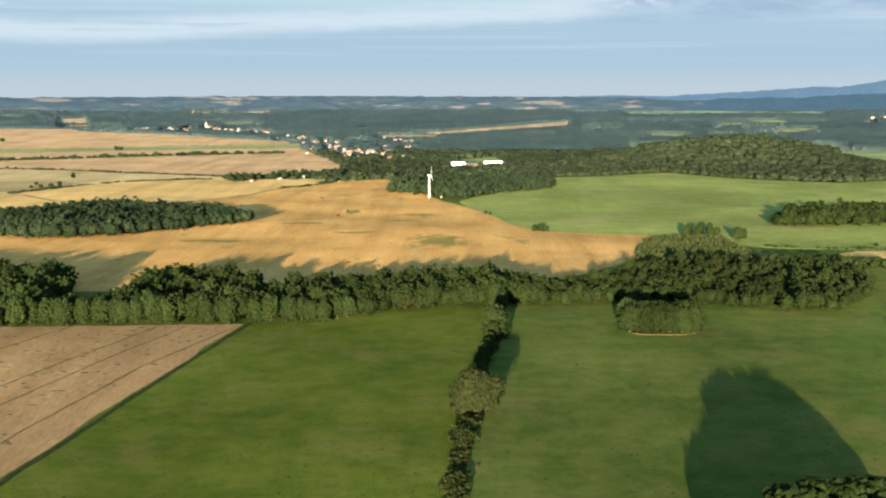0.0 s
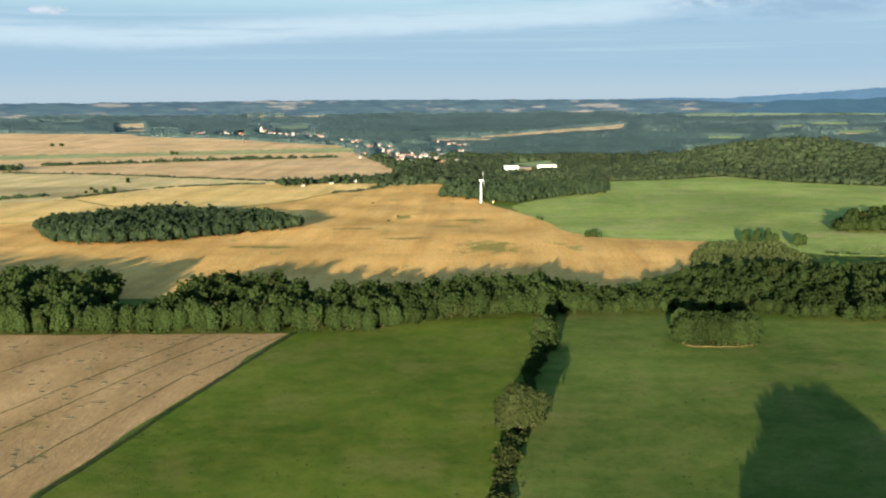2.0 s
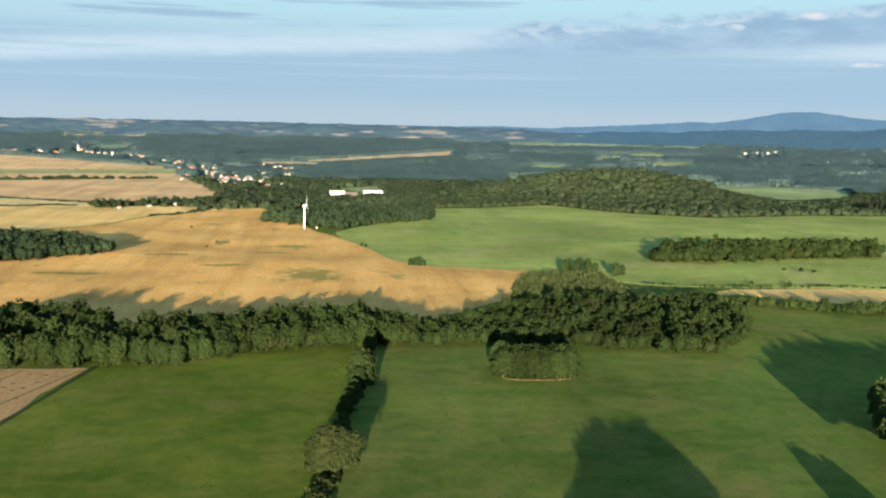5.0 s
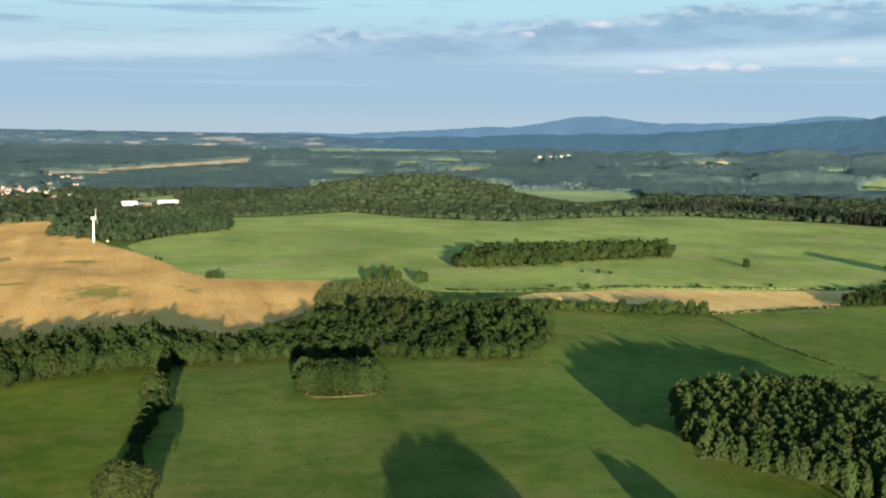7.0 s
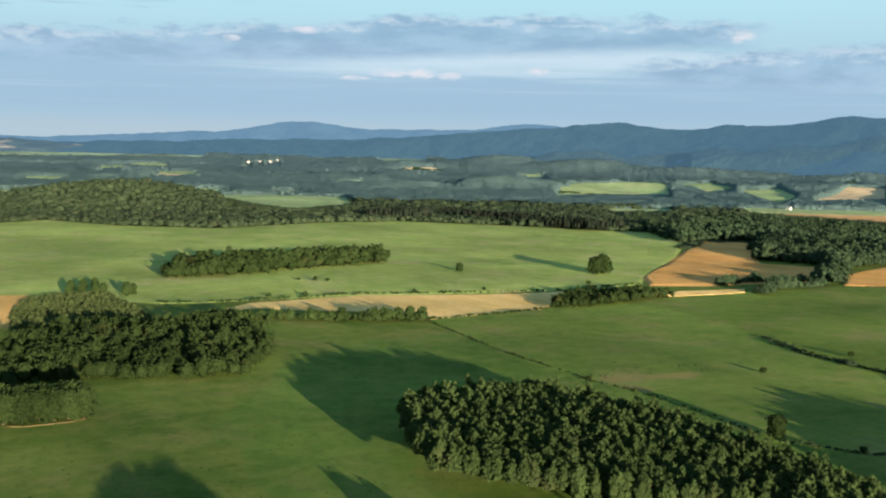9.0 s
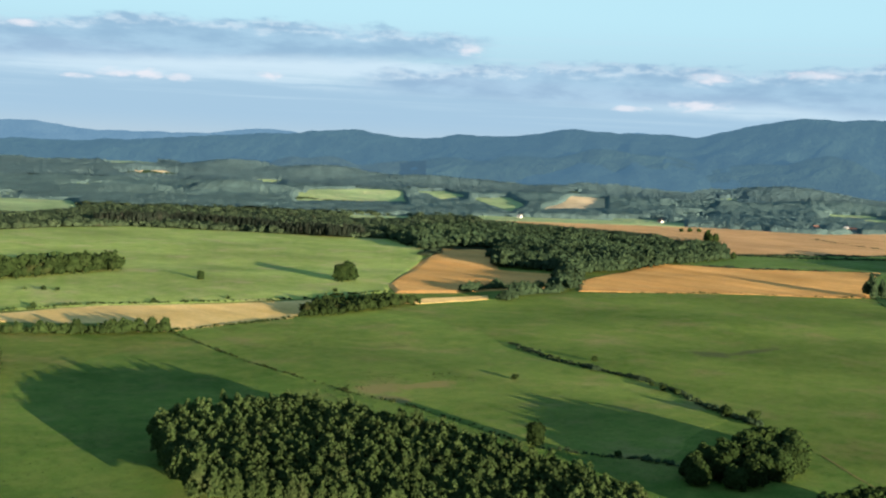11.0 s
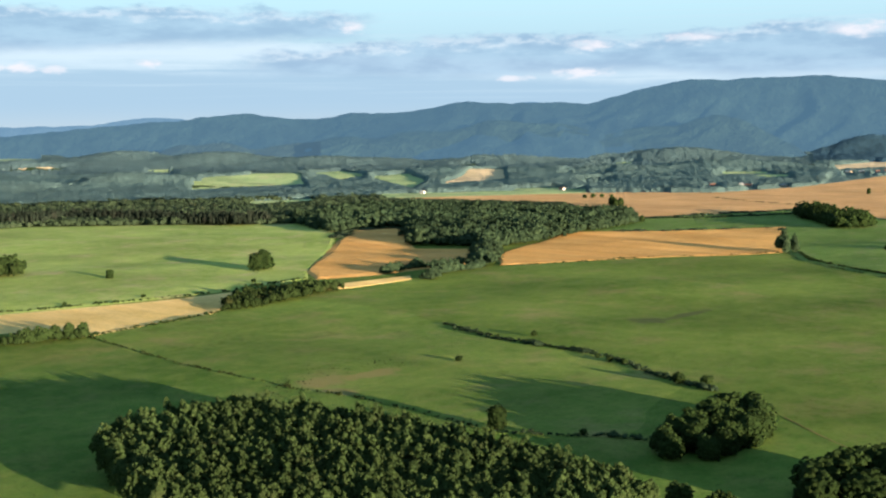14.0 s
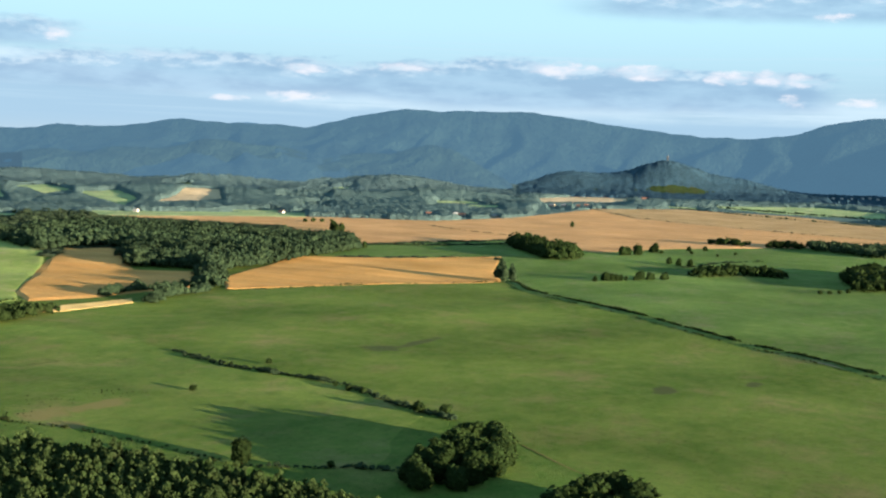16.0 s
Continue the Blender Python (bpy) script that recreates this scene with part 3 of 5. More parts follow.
field("pasture", [(23, 1295), (85, 1453), (166, 1688), (351, 1770), (420, 1656), (553, 1568), (721, 1639), (859, 1642), (986, 1512), (1091, 1369), (1149, 1300), (1045, 1186), (897, 1044), (731, 903),
      (688, 857), (586, 847), (421, 884), (333, 893), (262, 900), (190, 985), (89, 1014), (66, 1055), (37, 1185)], PASTURE, "light green pasture on a gentle rise", 0.25)
field("barley_strip", [(290, 845), (324, 878), (421, 880), (555, 842), (591, 835), (520, 767), (406, 746), (385, 793), (351, 815), (321, 845)], PALE_CROP, "narrow pale strip of ripe barley", 0.1)
field("barley_strip", [(648, 790), (690, 804), (752, 789), (736, 773), (668, 781)], PALE_CROP, "small pale scrap of ripe barley beside a hedge", 0.25)
field("wheat_field", [(1072, 1178), (1127, 1145), (940, 963), (962, 896), (853, 815), (754, 825), (700, 850), (735, 900), (853, 994)], RED_CROP, "russet wheat field in the lee of a wood", 0.6)
field("wheat_field", [(865, 772), (947, 835), (1194, 917), (1408, 729), (1208, 655), (1127, 612)], RED_CROP, "long russet wheat field crossed by tree shadows", 0.6)
field("grain_field", [(1689, 1716), (1984, 1540), (2111, 1352), (2158, 1213), (2456, 1156), (3112, 1167), (3060, 378), (2194, 308), (1768, 616), (1610, 667), (1741, 857), (1454, 981), (1725, 1293)], ORANGE_GRAIN,
      "broad orange grain field in front of wooded hills", 0.6)
field("pasture", [(1200, 925), (1450, 970), (1735, 850), (1605, 660), (1760, 608), (2190, 300), (1900, 0), (1250, 60), (757, 192), (805, 249), (839, 302), (896, 362), (945, 404), (1001, 485), (1071, 561), (1135, 600), (1215, 650), (1415, 729)], MEADOW_EAST, "bright green pasture with hedges and small copses", 0.2)

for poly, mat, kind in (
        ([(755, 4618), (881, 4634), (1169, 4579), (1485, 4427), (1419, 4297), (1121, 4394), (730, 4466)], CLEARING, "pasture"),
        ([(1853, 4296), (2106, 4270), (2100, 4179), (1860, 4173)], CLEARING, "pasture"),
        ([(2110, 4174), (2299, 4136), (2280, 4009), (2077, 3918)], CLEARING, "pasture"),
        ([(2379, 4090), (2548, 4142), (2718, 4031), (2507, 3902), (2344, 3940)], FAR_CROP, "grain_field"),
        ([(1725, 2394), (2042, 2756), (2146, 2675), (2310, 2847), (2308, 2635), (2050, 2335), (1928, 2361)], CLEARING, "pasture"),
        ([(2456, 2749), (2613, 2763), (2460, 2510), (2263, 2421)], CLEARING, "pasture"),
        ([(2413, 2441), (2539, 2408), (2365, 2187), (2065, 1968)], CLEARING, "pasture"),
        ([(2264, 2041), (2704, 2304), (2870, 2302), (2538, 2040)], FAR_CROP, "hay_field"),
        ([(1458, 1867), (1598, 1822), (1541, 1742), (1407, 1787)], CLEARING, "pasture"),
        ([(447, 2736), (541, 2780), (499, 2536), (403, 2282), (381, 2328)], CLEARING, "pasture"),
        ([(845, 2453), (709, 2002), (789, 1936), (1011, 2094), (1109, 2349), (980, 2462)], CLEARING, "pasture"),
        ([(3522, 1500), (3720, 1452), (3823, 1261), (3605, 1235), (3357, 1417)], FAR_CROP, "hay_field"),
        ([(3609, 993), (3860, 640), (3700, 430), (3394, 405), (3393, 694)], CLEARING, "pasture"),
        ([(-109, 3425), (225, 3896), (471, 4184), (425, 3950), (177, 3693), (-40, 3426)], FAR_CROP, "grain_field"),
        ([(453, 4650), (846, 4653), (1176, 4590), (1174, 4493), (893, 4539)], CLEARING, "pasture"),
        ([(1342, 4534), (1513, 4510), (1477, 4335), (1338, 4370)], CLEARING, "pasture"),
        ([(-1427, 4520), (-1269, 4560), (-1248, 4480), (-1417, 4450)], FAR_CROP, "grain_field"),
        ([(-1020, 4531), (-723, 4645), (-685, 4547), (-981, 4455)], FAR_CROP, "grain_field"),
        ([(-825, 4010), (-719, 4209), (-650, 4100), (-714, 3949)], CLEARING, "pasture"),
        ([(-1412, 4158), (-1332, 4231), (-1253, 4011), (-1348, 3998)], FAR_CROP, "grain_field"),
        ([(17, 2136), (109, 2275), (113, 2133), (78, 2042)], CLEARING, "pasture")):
    # the farthest clearings take the haze-tinted grass
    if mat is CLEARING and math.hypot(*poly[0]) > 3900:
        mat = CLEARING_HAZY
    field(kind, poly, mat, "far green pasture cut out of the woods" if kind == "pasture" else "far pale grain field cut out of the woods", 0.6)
field("grain_field", [(3124, 1171), (3341, 980), (3278, 644), (3047, 377), (2399, 324), (2580, 657), (2772, 935)], STUBBLE, "pale cut part of an orange grain field", 1.4)
field("pasture", [(1795, 1816), (2173, 1535), (2031, 1443), (1671, 1699)], CLEARING, "pale green strip behind an orange grain field", 1.2)
field("rank_meadow", [(160, 120), (430, 100), (425, 250), (446, 290), (476, 325), (499, 366), (498, 388), (402, 359), (377, 402), (383, 440), (389, 500), (384, 534), (385, 560), (386, 624), (396, 700), (330, 690), (255, 640), (170, 520), (150, 300)], PLUSH,
      "rank deep green grass round a plantation", 0.05, 14, 9, False)
field("grazed_meadow", [(403, 742), (470, 757), (522, 768), (600, 768), (690, 786), (850, 766), (1000, 690), (1127, 609), (1071, 558), (1001, 482), (945, 401), (896, 359), (839, 299), (805, 246), (757, 189), (690, 100),
      (430, 100), (425, 250), (446, 290), (476, 325), (501, 366), (500, 388), (402, 360), (378, 402), (385, 440), (391, 500), (386, 534), (387, 560), (389, 624)], MEADOW_WARM, "wide grazed green meadow crossed by a ditch", 0.06, keep=False)
field("ditch_meadow", [(403, 744), (470, 759), (522, 770), (600, 770), (602, 690), (578, 600), (552, 538), (547, 455), (513, 397), (500, 384), (402, 358), (376, 402), (383, 440), (389, 500), (384, 534), (385, 560), (387, 624)], MEADOW_DITCH,
      "lusher grass west of a ditch, brightened for backscattered sun", 0.10, 14, 7, False)
# small clearings scattered through the far woods
lot = np.random.default_rng(5)
placed = 0
while placed < 34:
    q, d = radians(lot.uniform(-30, 88)), lot.uniform(2650, 4550)
    cx, cy = CENTRE.x + d * math.sin(q), CENTRE.y + d * math.cos(q)
    if any(inside(poly, cx + u, cy + v) for poly in FIELDS for u, v in ((0, 0), (90, 0), (-90, 0), (0, 90), (0, -90))) or math.hypot(cx - 4249, cy - 1258) < 800:
        continue
    wide_, deep_, skew = lot.uniform(40, 130), lot.uniform(25, 75), lot.uniform(-0.4, 0.4)
    t_, n_ = (math.cos(q + skew), -math.sin(q + skew)), (math.sin(q), math.cos(q))
    ring_ = [(cx + t_[0] * wide_ * c + n_[0] * deep_ * s_, cy + t_[1] * wide_ * c + n_[1] * deep_ * s_) for c, s_ in ((-1, -0.3), (-0.4, -1), (0.7, -0.8), (1, 0.1), (0.4, 0.9), (-0.6, 0.7))]
    straw = lot.random() < 0.3
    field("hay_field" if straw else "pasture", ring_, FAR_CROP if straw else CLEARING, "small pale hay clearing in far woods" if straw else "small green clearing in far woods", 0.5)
    placed += 1


def ribbon(name, line, width, mat, label, lift=0.1, category="track", step=9.0, wobble=0.8):
    """A narrow band laid along a line over the ground."""
    pts = []
    for (x0, y0), (x1, y1) in zip(line, line[1:]):
        count = max(1, int(math.hypot(x1 - x0, y1 - y0) / step))
        for q in range(count):
            pts.append(Vector((x0 + (x1 - x0) * q / count, y0 + (y1 - y0) * q / count)))
    pts.append(Vector(line[-1]))
    v, f = [], []
    for q, p in enumerate(pts):
        d = (pts[min(q + 1, len(pts) - 1)] - pts[max(q - 1, 0)]).normalized()
        side = Vector((-d.y, d.x))
        bend = noise.noise((p.x * 0.05, p.y * 0.05, 2.0)) * wobble
        half = width / 2 * (1 + 0.35 * noise.noise((p.x * 0.09, p.y * 0.09, 5.0)))
        for e, drop in ((-1.15, -0.4), (-1, 0), (1, 0), (1.15, -0.4)):
            w = p + side * (bend + e * half)
            v.append((w.x, w.y, float(ground_z(w.x, w.y)) + lift + drop))
        if q:
            b = (q - 1) * 4
            f += [(b + k, b + k + 1, b + k + 5, b + k + 4) for k in range(3)]
    return tagged(new(name, from_arrays(name, v, f, [mat], None, True)), label, category, "", "structure")


ROAD = [(1135, 600), (1071, 561), (1001, 485), (945, 404), (896, 362), (839, 302), (805, 249), (757, 192), (700, 110)]
ribbon("farm_track", ROAD, 4.0, EARTH, "pale farm track between grass banks", 0.35)
for line in ([(-109, 588), (-135, 495), (-152, 400), (-170, 270)], [(-136, 588), (-165, 470), (-190, 360)], [(-196, 588), (-225, 490), (-250, 400)], [(-150, 588), (-182, 473), (-205, 380)]):
    ribbon("wheel_track", line, 1.1, TRACK, "weedy wheel track through cut stubble", 0.24)
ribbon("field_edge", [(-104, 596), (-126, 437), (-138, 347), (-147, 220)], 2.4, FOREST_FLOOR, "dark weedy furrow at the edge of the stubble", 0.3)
ribbon("cattle_path", [(474, 321), (448, 288), (420, 250)], 0.7, TRACK, "narrow trodden path through grass", 0.2)


def clods(name, poly, count, mat, label):
    """Loose dark lumps of straw and soil lying on a cut field."""
    pick = np.random.default_rng(21)
    xs, ys = [p[0] for p in poly], [p[1] for p in poly]
    px, py = pick.uniform(min(xs), max(xs), count * 3), pick.uniform(min(ys), max(ys), count * 3)
    ok = inside(poly, px, py)
    px, py = px[ok][:count], py[ok][:count]
    vs, fs = [], []
    for q, (x, y) in enumerate(zip(px, py)):
        z, w, d, t = float(ground_z(x, y)) + 0.15, pick.uniform(0.7, 3.0), pick.uniform(0.4, 0.9), pick.uniform(-0.4, 0.4)
        for a in range(6):
            c, s_ = math.cos(a * math.pi / 3), math.sin(a * math.pi / 3)
            vs.append((x + c * w * math.cos(t) - s_ * d * math.sin(t), y + c * w * math.sin(t) + s_ * d * math.cos(t), z))
        vs.append((x, y, z + pick.uniform(0.25, 0.5)))
        fs += [(q * 7 + a, q * 7 + (a + 1) % 6, q * 7 + 6) for a in range(6)]
    return tagged(new(name, from_arrays(name, vs, fs, [mat])), label, "straw", "", "stuff")


clods("straw_lumps", [(-112, 588), (-175, 585), (-330, 575), (-330, 250), (-165, 250), (-146, 347), (-134, 437)], 320, MUD, "loose dark lumps of straw on cut stubble")
ribbon("field_margin", [(-700, 1092), (-505, 1135), (-401, 1172), (-302, 1284), (-257, 1351), (-215, 1478), (-161, 1586), (-84, 1644)], 6.0, WEEDS, "grassy margin between wheat and barley", 0.95, "margin")
ribbon("farm_track", [(-543, 1378), (-515, 1383), (-452, 1307), (-413, 1290)], 3.5, TRACK, "dark trodden track through barley", 1.1)
ribbon("farm_track", [(-1000, 1985), (-876, 1941), (-686, 1887), (-507, 1802), (-316, 1707), (-250, 1690)], 5.0, EARTH, "pale track between hay and grain", 1.3)
ribbon("grove_margin", [(96, 565), (103, 562), (121, 562), (128, 565)], 0.8, TRACK, "thin brown strip at the foot of a grove", 0.2)

# ---- trees ----
def ico(sub):
    bm = bmesh.new()
    bmesh.ops.create_icosphere(bm, subdivisions=sub, radius=1.0)
    v = np.array([q.co[:] for q in bm.verts])
    f = np.array([[q.index for q in t.verts] for t in bm.faces])
    bm.free()
    return v, f


ICO1, ICO2, ICO3 = ico(1), ico(2), ico(3)
rng = np.random.default_rng(4)


def crown_arrays(high, wide, shape, sprays, spray, low=0.1, ball=ICO3, rough=1.0, open_below=None, lumps=22):
    """A leafy crown: a shaded core of rounded boughs under many small domed sprays of leaves. Corners and triangles for a tree of that height."""
    bv, bf = ball
    mid, half = high * (low + (1 - low) * 0.5), high * (1 - low) / 2
    bough = rng.normal(size=(lumps, 3))
    bough[:, 2] = np.abs(bough[:, 2]) * np.where(rng.random(lumps) < 0.3, -1, 1)
    bough /= np.linalg.norm(bough, axis=1)[:, None]
    reach = rng.uniform(0.46, 0.72, lumps)
    girth = rng.uniform(0.26, 0.44, lumps) * (0.6 + 0.4 * min(1.0, 22 / lumps))

    def surface(d):
        cosine = d @ bough.T
        inner = girth ** 2 - reach ** 2 * (1 - cosine ** 2)
        size = np.where((inner > 0) & (cosine > 0), reach * cosine + np.sqrt(np.maximum(inner, 0)), 0).max(axis=1)
        return np.maximum(size, 0.66) / 0.94

    def shaped(v, h):
        if shape == "spire":
            v[:, :2] *= (1.0 + 0.45 * np.clip(-h, 0, 1) ** 2 - 0.34 * np.clip(h, 0, 1) ** 1.6)[:, None]
            v[:, 2] += 0.08 * np.clip(h, 0, 1) ** 3
        elif shape == "round":
            v[:, :2] *= (1.0 + 0.45 * np.clip(-h, 0, 1) ** 2)[:, None]
        elif shape == "plume":
            v[:, :2] *= (0.84 + 0.22 * h)[:, None]
        v = v * np.array([wide / 2, wide / 2, half])
        v[:, 2] += mid
        return v

    shrink = 0.88 if sprays else 1.0
    v = shaped(bv * (surface(bv) * shrink * (1 + rng.uniform(-0.06, 0.06, len(bv)) * rough))[:, None], bv[:, 2])
    f = bf if open_below is None else bf[bv[bf][:, :, 2].max(axis=1) > open_below]
    if sprays:
        d = rng.normal(size=(sprays * 3, 3))
        d /= np.linalg.norm(d, axis=1)[:, None]
        d = d[d[:, 2] > (-0.8 if open_below is None else max(-0.8, open_below))][:sprays]
        at = shaped(d * (surface(d) * rng.uniform(0.88, 1.04, len(d)))[:, None], d[:, 2])
        lift = 1.3 if shape in ("plume", "spire") else 0.55
        axis = d + np.array([0, 0, lift]) + rng.normal(size=d.shape) * 0.45
        axis /= np.linalg.norm(axis, axis=1)[:, None]
        side = np.cross(axis, rng.normal(size=d.shape))
        side /= np.linalg.norm(side, axis=1)[:, None]
        other = np.cross(axis, side)
        r = (spray * rng.uniform(0.6, 1.3, len(d)))[:, None]
        tip, drop = (1.3, 0.5) if shape == "plume" else (0.75, 0.55) if shape == "spire" else (0.42, 0.5)
        rim = []
        for q in range(5):
            a = q * 2 * math.pi / 5 + rng.uniform(-0.35, 0.35, len(d))[:, None]
            k = r * rng.uniform(0.7, 1.3, len(d))[:, None]
            rim.append(at + (side * np.cos(a) + other * np.sin(a)) * k - axis * r * drop * rng.uniform(0.4, 1.5, len(d))[:, None])
        tuft_ = np.stack([at + axis * r * tip] + rim, 1).reshape(-1, 3)
        first = (np.arange(len(d)) * 6 + len(v))[:, None]
        fan = np.concatenate([first + np.array([[0, 1 + q, 1 + (q + 1) % 5]]) for q in range(5)])
        v, f = np.concatenate([v, tuft_]), np.concatenate([f, fan])
    v[:, 2] = np.maximum(v[:, 2], 0.05)
    return v, f


def trunk_arrays(high, thick, limbs=4):
    """A tapered stem with a few rising limbs."""
    vs, fs, total = [], [], 0

    def stick(a, b, r0, r1):
        nonlocal total
        a, b = np.array(a, float), np.array(b, float)
        w = (b - a) / np.linalg.norm(b - a)
        u = np.cross(w, [0.3, 1, 0.1])
        u /= np.linalg.norm(u)
        v = np.cross(w, u)
        t = np.linspace(0, 2 * math.pi, 6, endpoint=False)[:, None]
        ring = np.cos(t) * u + np.sin(t) * v
        vs.append(np.concatenate([a + ring * r0, b + ring * r1]))
        for q in range(6):
            p = (q + 1) % 6
            fs.extend([[q + total, p + total, 6 + p + total], [q + total, 6 + p + total, 6 + q + total]])
        total += 12

    stick((0, 0, -0.5), (0, 0, high * 0.45), thick, thick * 0.6)
    stick((0, 0, high * 0.45), (0.1, 0.1, high * 0.85), thick * 0.6, thick * 0.15)
    for q in range(limbs):
        t = q * 2.4
        z = high * (0.28 + 0.1 * q)
        stick((0, 0, z), (math.cos(t) * high * 0.16, math.sin(t) * high * 0.16, z + high * 0.2), thick * 0.4, thick * 0.12)
    return np.concatenate(vs), np.array(fs)


def tree_model(name, label, leaf_mat, high, wide, shape, leaves, leaf, low=0.1, ball=ICO3, rough=1.0, lumps=30):
    """One tree with a trunk and a crown, out of which rows and groups are copied."""
    root = thing(name, (0, 0, -300), label, "tree" if "bush" not in name else "bush")
    v, f = trunk_arrays(high, high * 0.018)
    part_mesh("trunk", from_arrays("trunk", v, f, [BARK]), root)
    v, f = crown_arrays(high, wide, shape, leaves, leaf, low, ball, rough, None, lumps)
    part_mesh("crown", from_arrays("crown", v, f, [leaf_mat]), root)
    return root


BROAD = [tree_model("deciduous_tree", "full green broadleaved tree in summer leaf", LEAF, 15, 10.8, "round", 230, 1.0, -0.12, ICO2, 1.0, 30) for _ in range(4)]
BROAD_DARK = [tree_model("deciduous_tree", "dark green broadleaved tree in full leaf", LEAF_DEEP, 15, 13.0, "round", 260, 1.1, -0.10, ICO2, 1.0, 36) for _ in range(3)]
SPIRE = [tree_model("young_tree", "slender young tree in yellow-green leaf", LEAF_YOUNG, 17, 7.0, "spire", 84, 0.75, 0.10, ICO2, 1.0, 16) for _ in range(4)]
WILLOW = [tree_model("willow_tree", "grey-green willow leaning over a field ditch", LEAF_GREY, 18.5, 19.0, "round", 620, 1.0, -0.10, ICO3, 1.3, 18) for _ in range(2)]
BUSH = [tree_model("bush", "rounded dark green bush in the grass", LEAF_DEEP, 5, 6, "bush", 60, 0.60, 0.0, ICO2, 1.0, 16) for _ in range(3)]
USED = set()


def plant(models, x, y, size=1.0, label="", group="", stretch=1.0):
    """Sets one tree or bush on the ground."""
    model = models[rng.integers(len(models))]
    place = pose(x, y, float(ground_z(x, y)) - 0.05, 0, 0, rng.uniform(0, 360))
    if model in USED:
        ob = copy_thing(model, place)
    else:
        USED.add(model)
        ob = model
        ob.matrix_world = place
    ob.scale = (size * rng.uniform(0.92, 1.08), size * rng.uniform(0.92, 1.08), size * stretch)
    tagged(ob, label, "", group)
    return ob


def scatter(poly, gap, jitter=0.42):
    """Uneven planting places inside an outline."""
    xs, ys = [p[0] for p in poly], [p[1] for p in poly]
    px, py = np.meshgrid(np.arange(float(min(xs)), max(xs) + gap, gap), np.arange(float(min(ys)), max(ys) + gap, gap))
    px[1::2] += gap / 2
    px, py = px.ravel(), py.ravel()
    px, py = px + rng.uniform(-jitter, jitter, px.size) * gap, py + rng.uniform(-jitter, jitter, py.size) * gap
    ok = inside(poly, px, py)
    return px[ok], py[ok]


def rim_size(poly, px, py, reach, least):
    """Trees shrink to scrub towards the outline of a wood."""
    d = np.full(px.shape, 1e9)
    for (x0, y0), (x1, y1) in zip(poly, poly[1:] + poly[:1]):
        length = (x1 - x0) ** 2 + (y1 - y0) ** 2
        f = np.clip(((px - x0) * (x1 - x0) + (py - y0) * (y1 - y0)) / length, 0, 1)
        d = np.minimum(d, np.hypot(px - x0 - f * (x1 - x0), py - y0 - f * (y1 - y0)))
    return least + (1 - least) * np.clip(d / reach, 0, 1)


def joined(name, models, px, py, size, leaf_mat, label, smooth=False, low=1.0, vary=0.28, swell=0.20):
    """Many trees that nobody could count, as one mesh of crowns."""
    size, low = np.broadcast_to(size, px.shape), np.broadcast_to(low, px.shape)
    size = size * np.array([1 + swell * noise.noise((x * 0.028, y * 0.028, 6.0)) for x, y in zip(px, py)])
    pz = ground_z(px, py)
    vs, fs, total = [], [], 0
    pick = rng.integers(len(models), size=px.size)
    for m, (bv, bf) in enumerate(models):
        at = np.where(pick == m)[0]
        if not len(at):
            continue
        t = rng.uniform(0, 2 * math.pi, len(at))
        c, s = np.cos(t)[:, None], np.sin(t)[:, None]
        k = (size[at] * rng.uniform(1 - vary, 1 + vary * 0.85, len(at)))[:, None]
        x = (bv[None, :, 0] * c - bv[None, :, 1] * s) * k + px[at][:, None]
        y = (bv[None, :, 0] * s + bv[None, :, 1] * c) * k + py[at][:, None]
        z = bv[None, :, 2] * k * rng.uniform(1 - vary * 0.45, 1 + vary * 0.5, (len(at), 1)) * low[at][:, None] + pz[at][:, None]
        vs.append(np.stack([x, y, z], -1).reshape(-1, 3))
        fs.append((bf[None] + (np.arange(len(at)) * len(bv))[:, None, None] + total).reshape(-1, 3))
        total += len(at) * len(bv)
    mesh = from_arrays(name, np.concatenate(vs), np.concatenate(fs), [leaf_mat], None, smooth)
    return tagged(new(name, mesh), label, "woodland", "", "stuff")


MID = [crown_arrays(14, 11.0, "round", 66, 1.15, -0.12, ICO1, 1.0, -0.6, 20) for _ in range(9)]
MID_FAR = [crown_arrays(14, 13.0, "round", 24, 1.8, 0.02, ICO1, 1.0, -0.6, 12) for _ in range(10)]
YOUNG = [crown_arrays(17, 7.6, "spire", 62, 0.85, 0.25, ICO1, 1.0, -0.3, 13) for _ in range(8)]
CONIFER = [crown_arrays(18, 6.0, "spire", 16, 1.4, 0.02, ICO1, 1.0, None, 8) for _ in range(6)]
FAR = [crown_arrays(rng.uniform(9.5, 11.5), rng.uniform(15, 20), "bush", 10, 1.9, -0.3, ICO1, 1.2, -0.25, 9) for _ in range(10)]
EDGE = [crown_arrays(rng.uniform(9, 13), rng.uniform(13, 18), "bush", 0, 1.5, -0.3, ICO1, 1.0, -0.25, 7) for _ in range(10)]
HEDGE = [crown_arrays(2.2, 3.6, "bush", 12, 0.55, -0.1, ICO1, 1.2, -0.4, 9) for _ in range(8)]

# the tree belt across the view and the wood at its end
px, py = scatter(BELT, 7.3)
hole = np.array([noise.noise((x * 0.022, y * 0.03, 4.0)) for x, y in zip(px, py)])
front = np.interp(px, [-560, -323, -107, -65, -27, 44, 100, 150, 194, 223, 257], [560, 584, 595, 600, 628, 640, 648, 638, 622, 616, 668])
keep = (px > -60) | (py < front + 26) | (hole < 0.10)
px, py, front = px[keep], py[keep], front[keep]
edge = py < front + 9
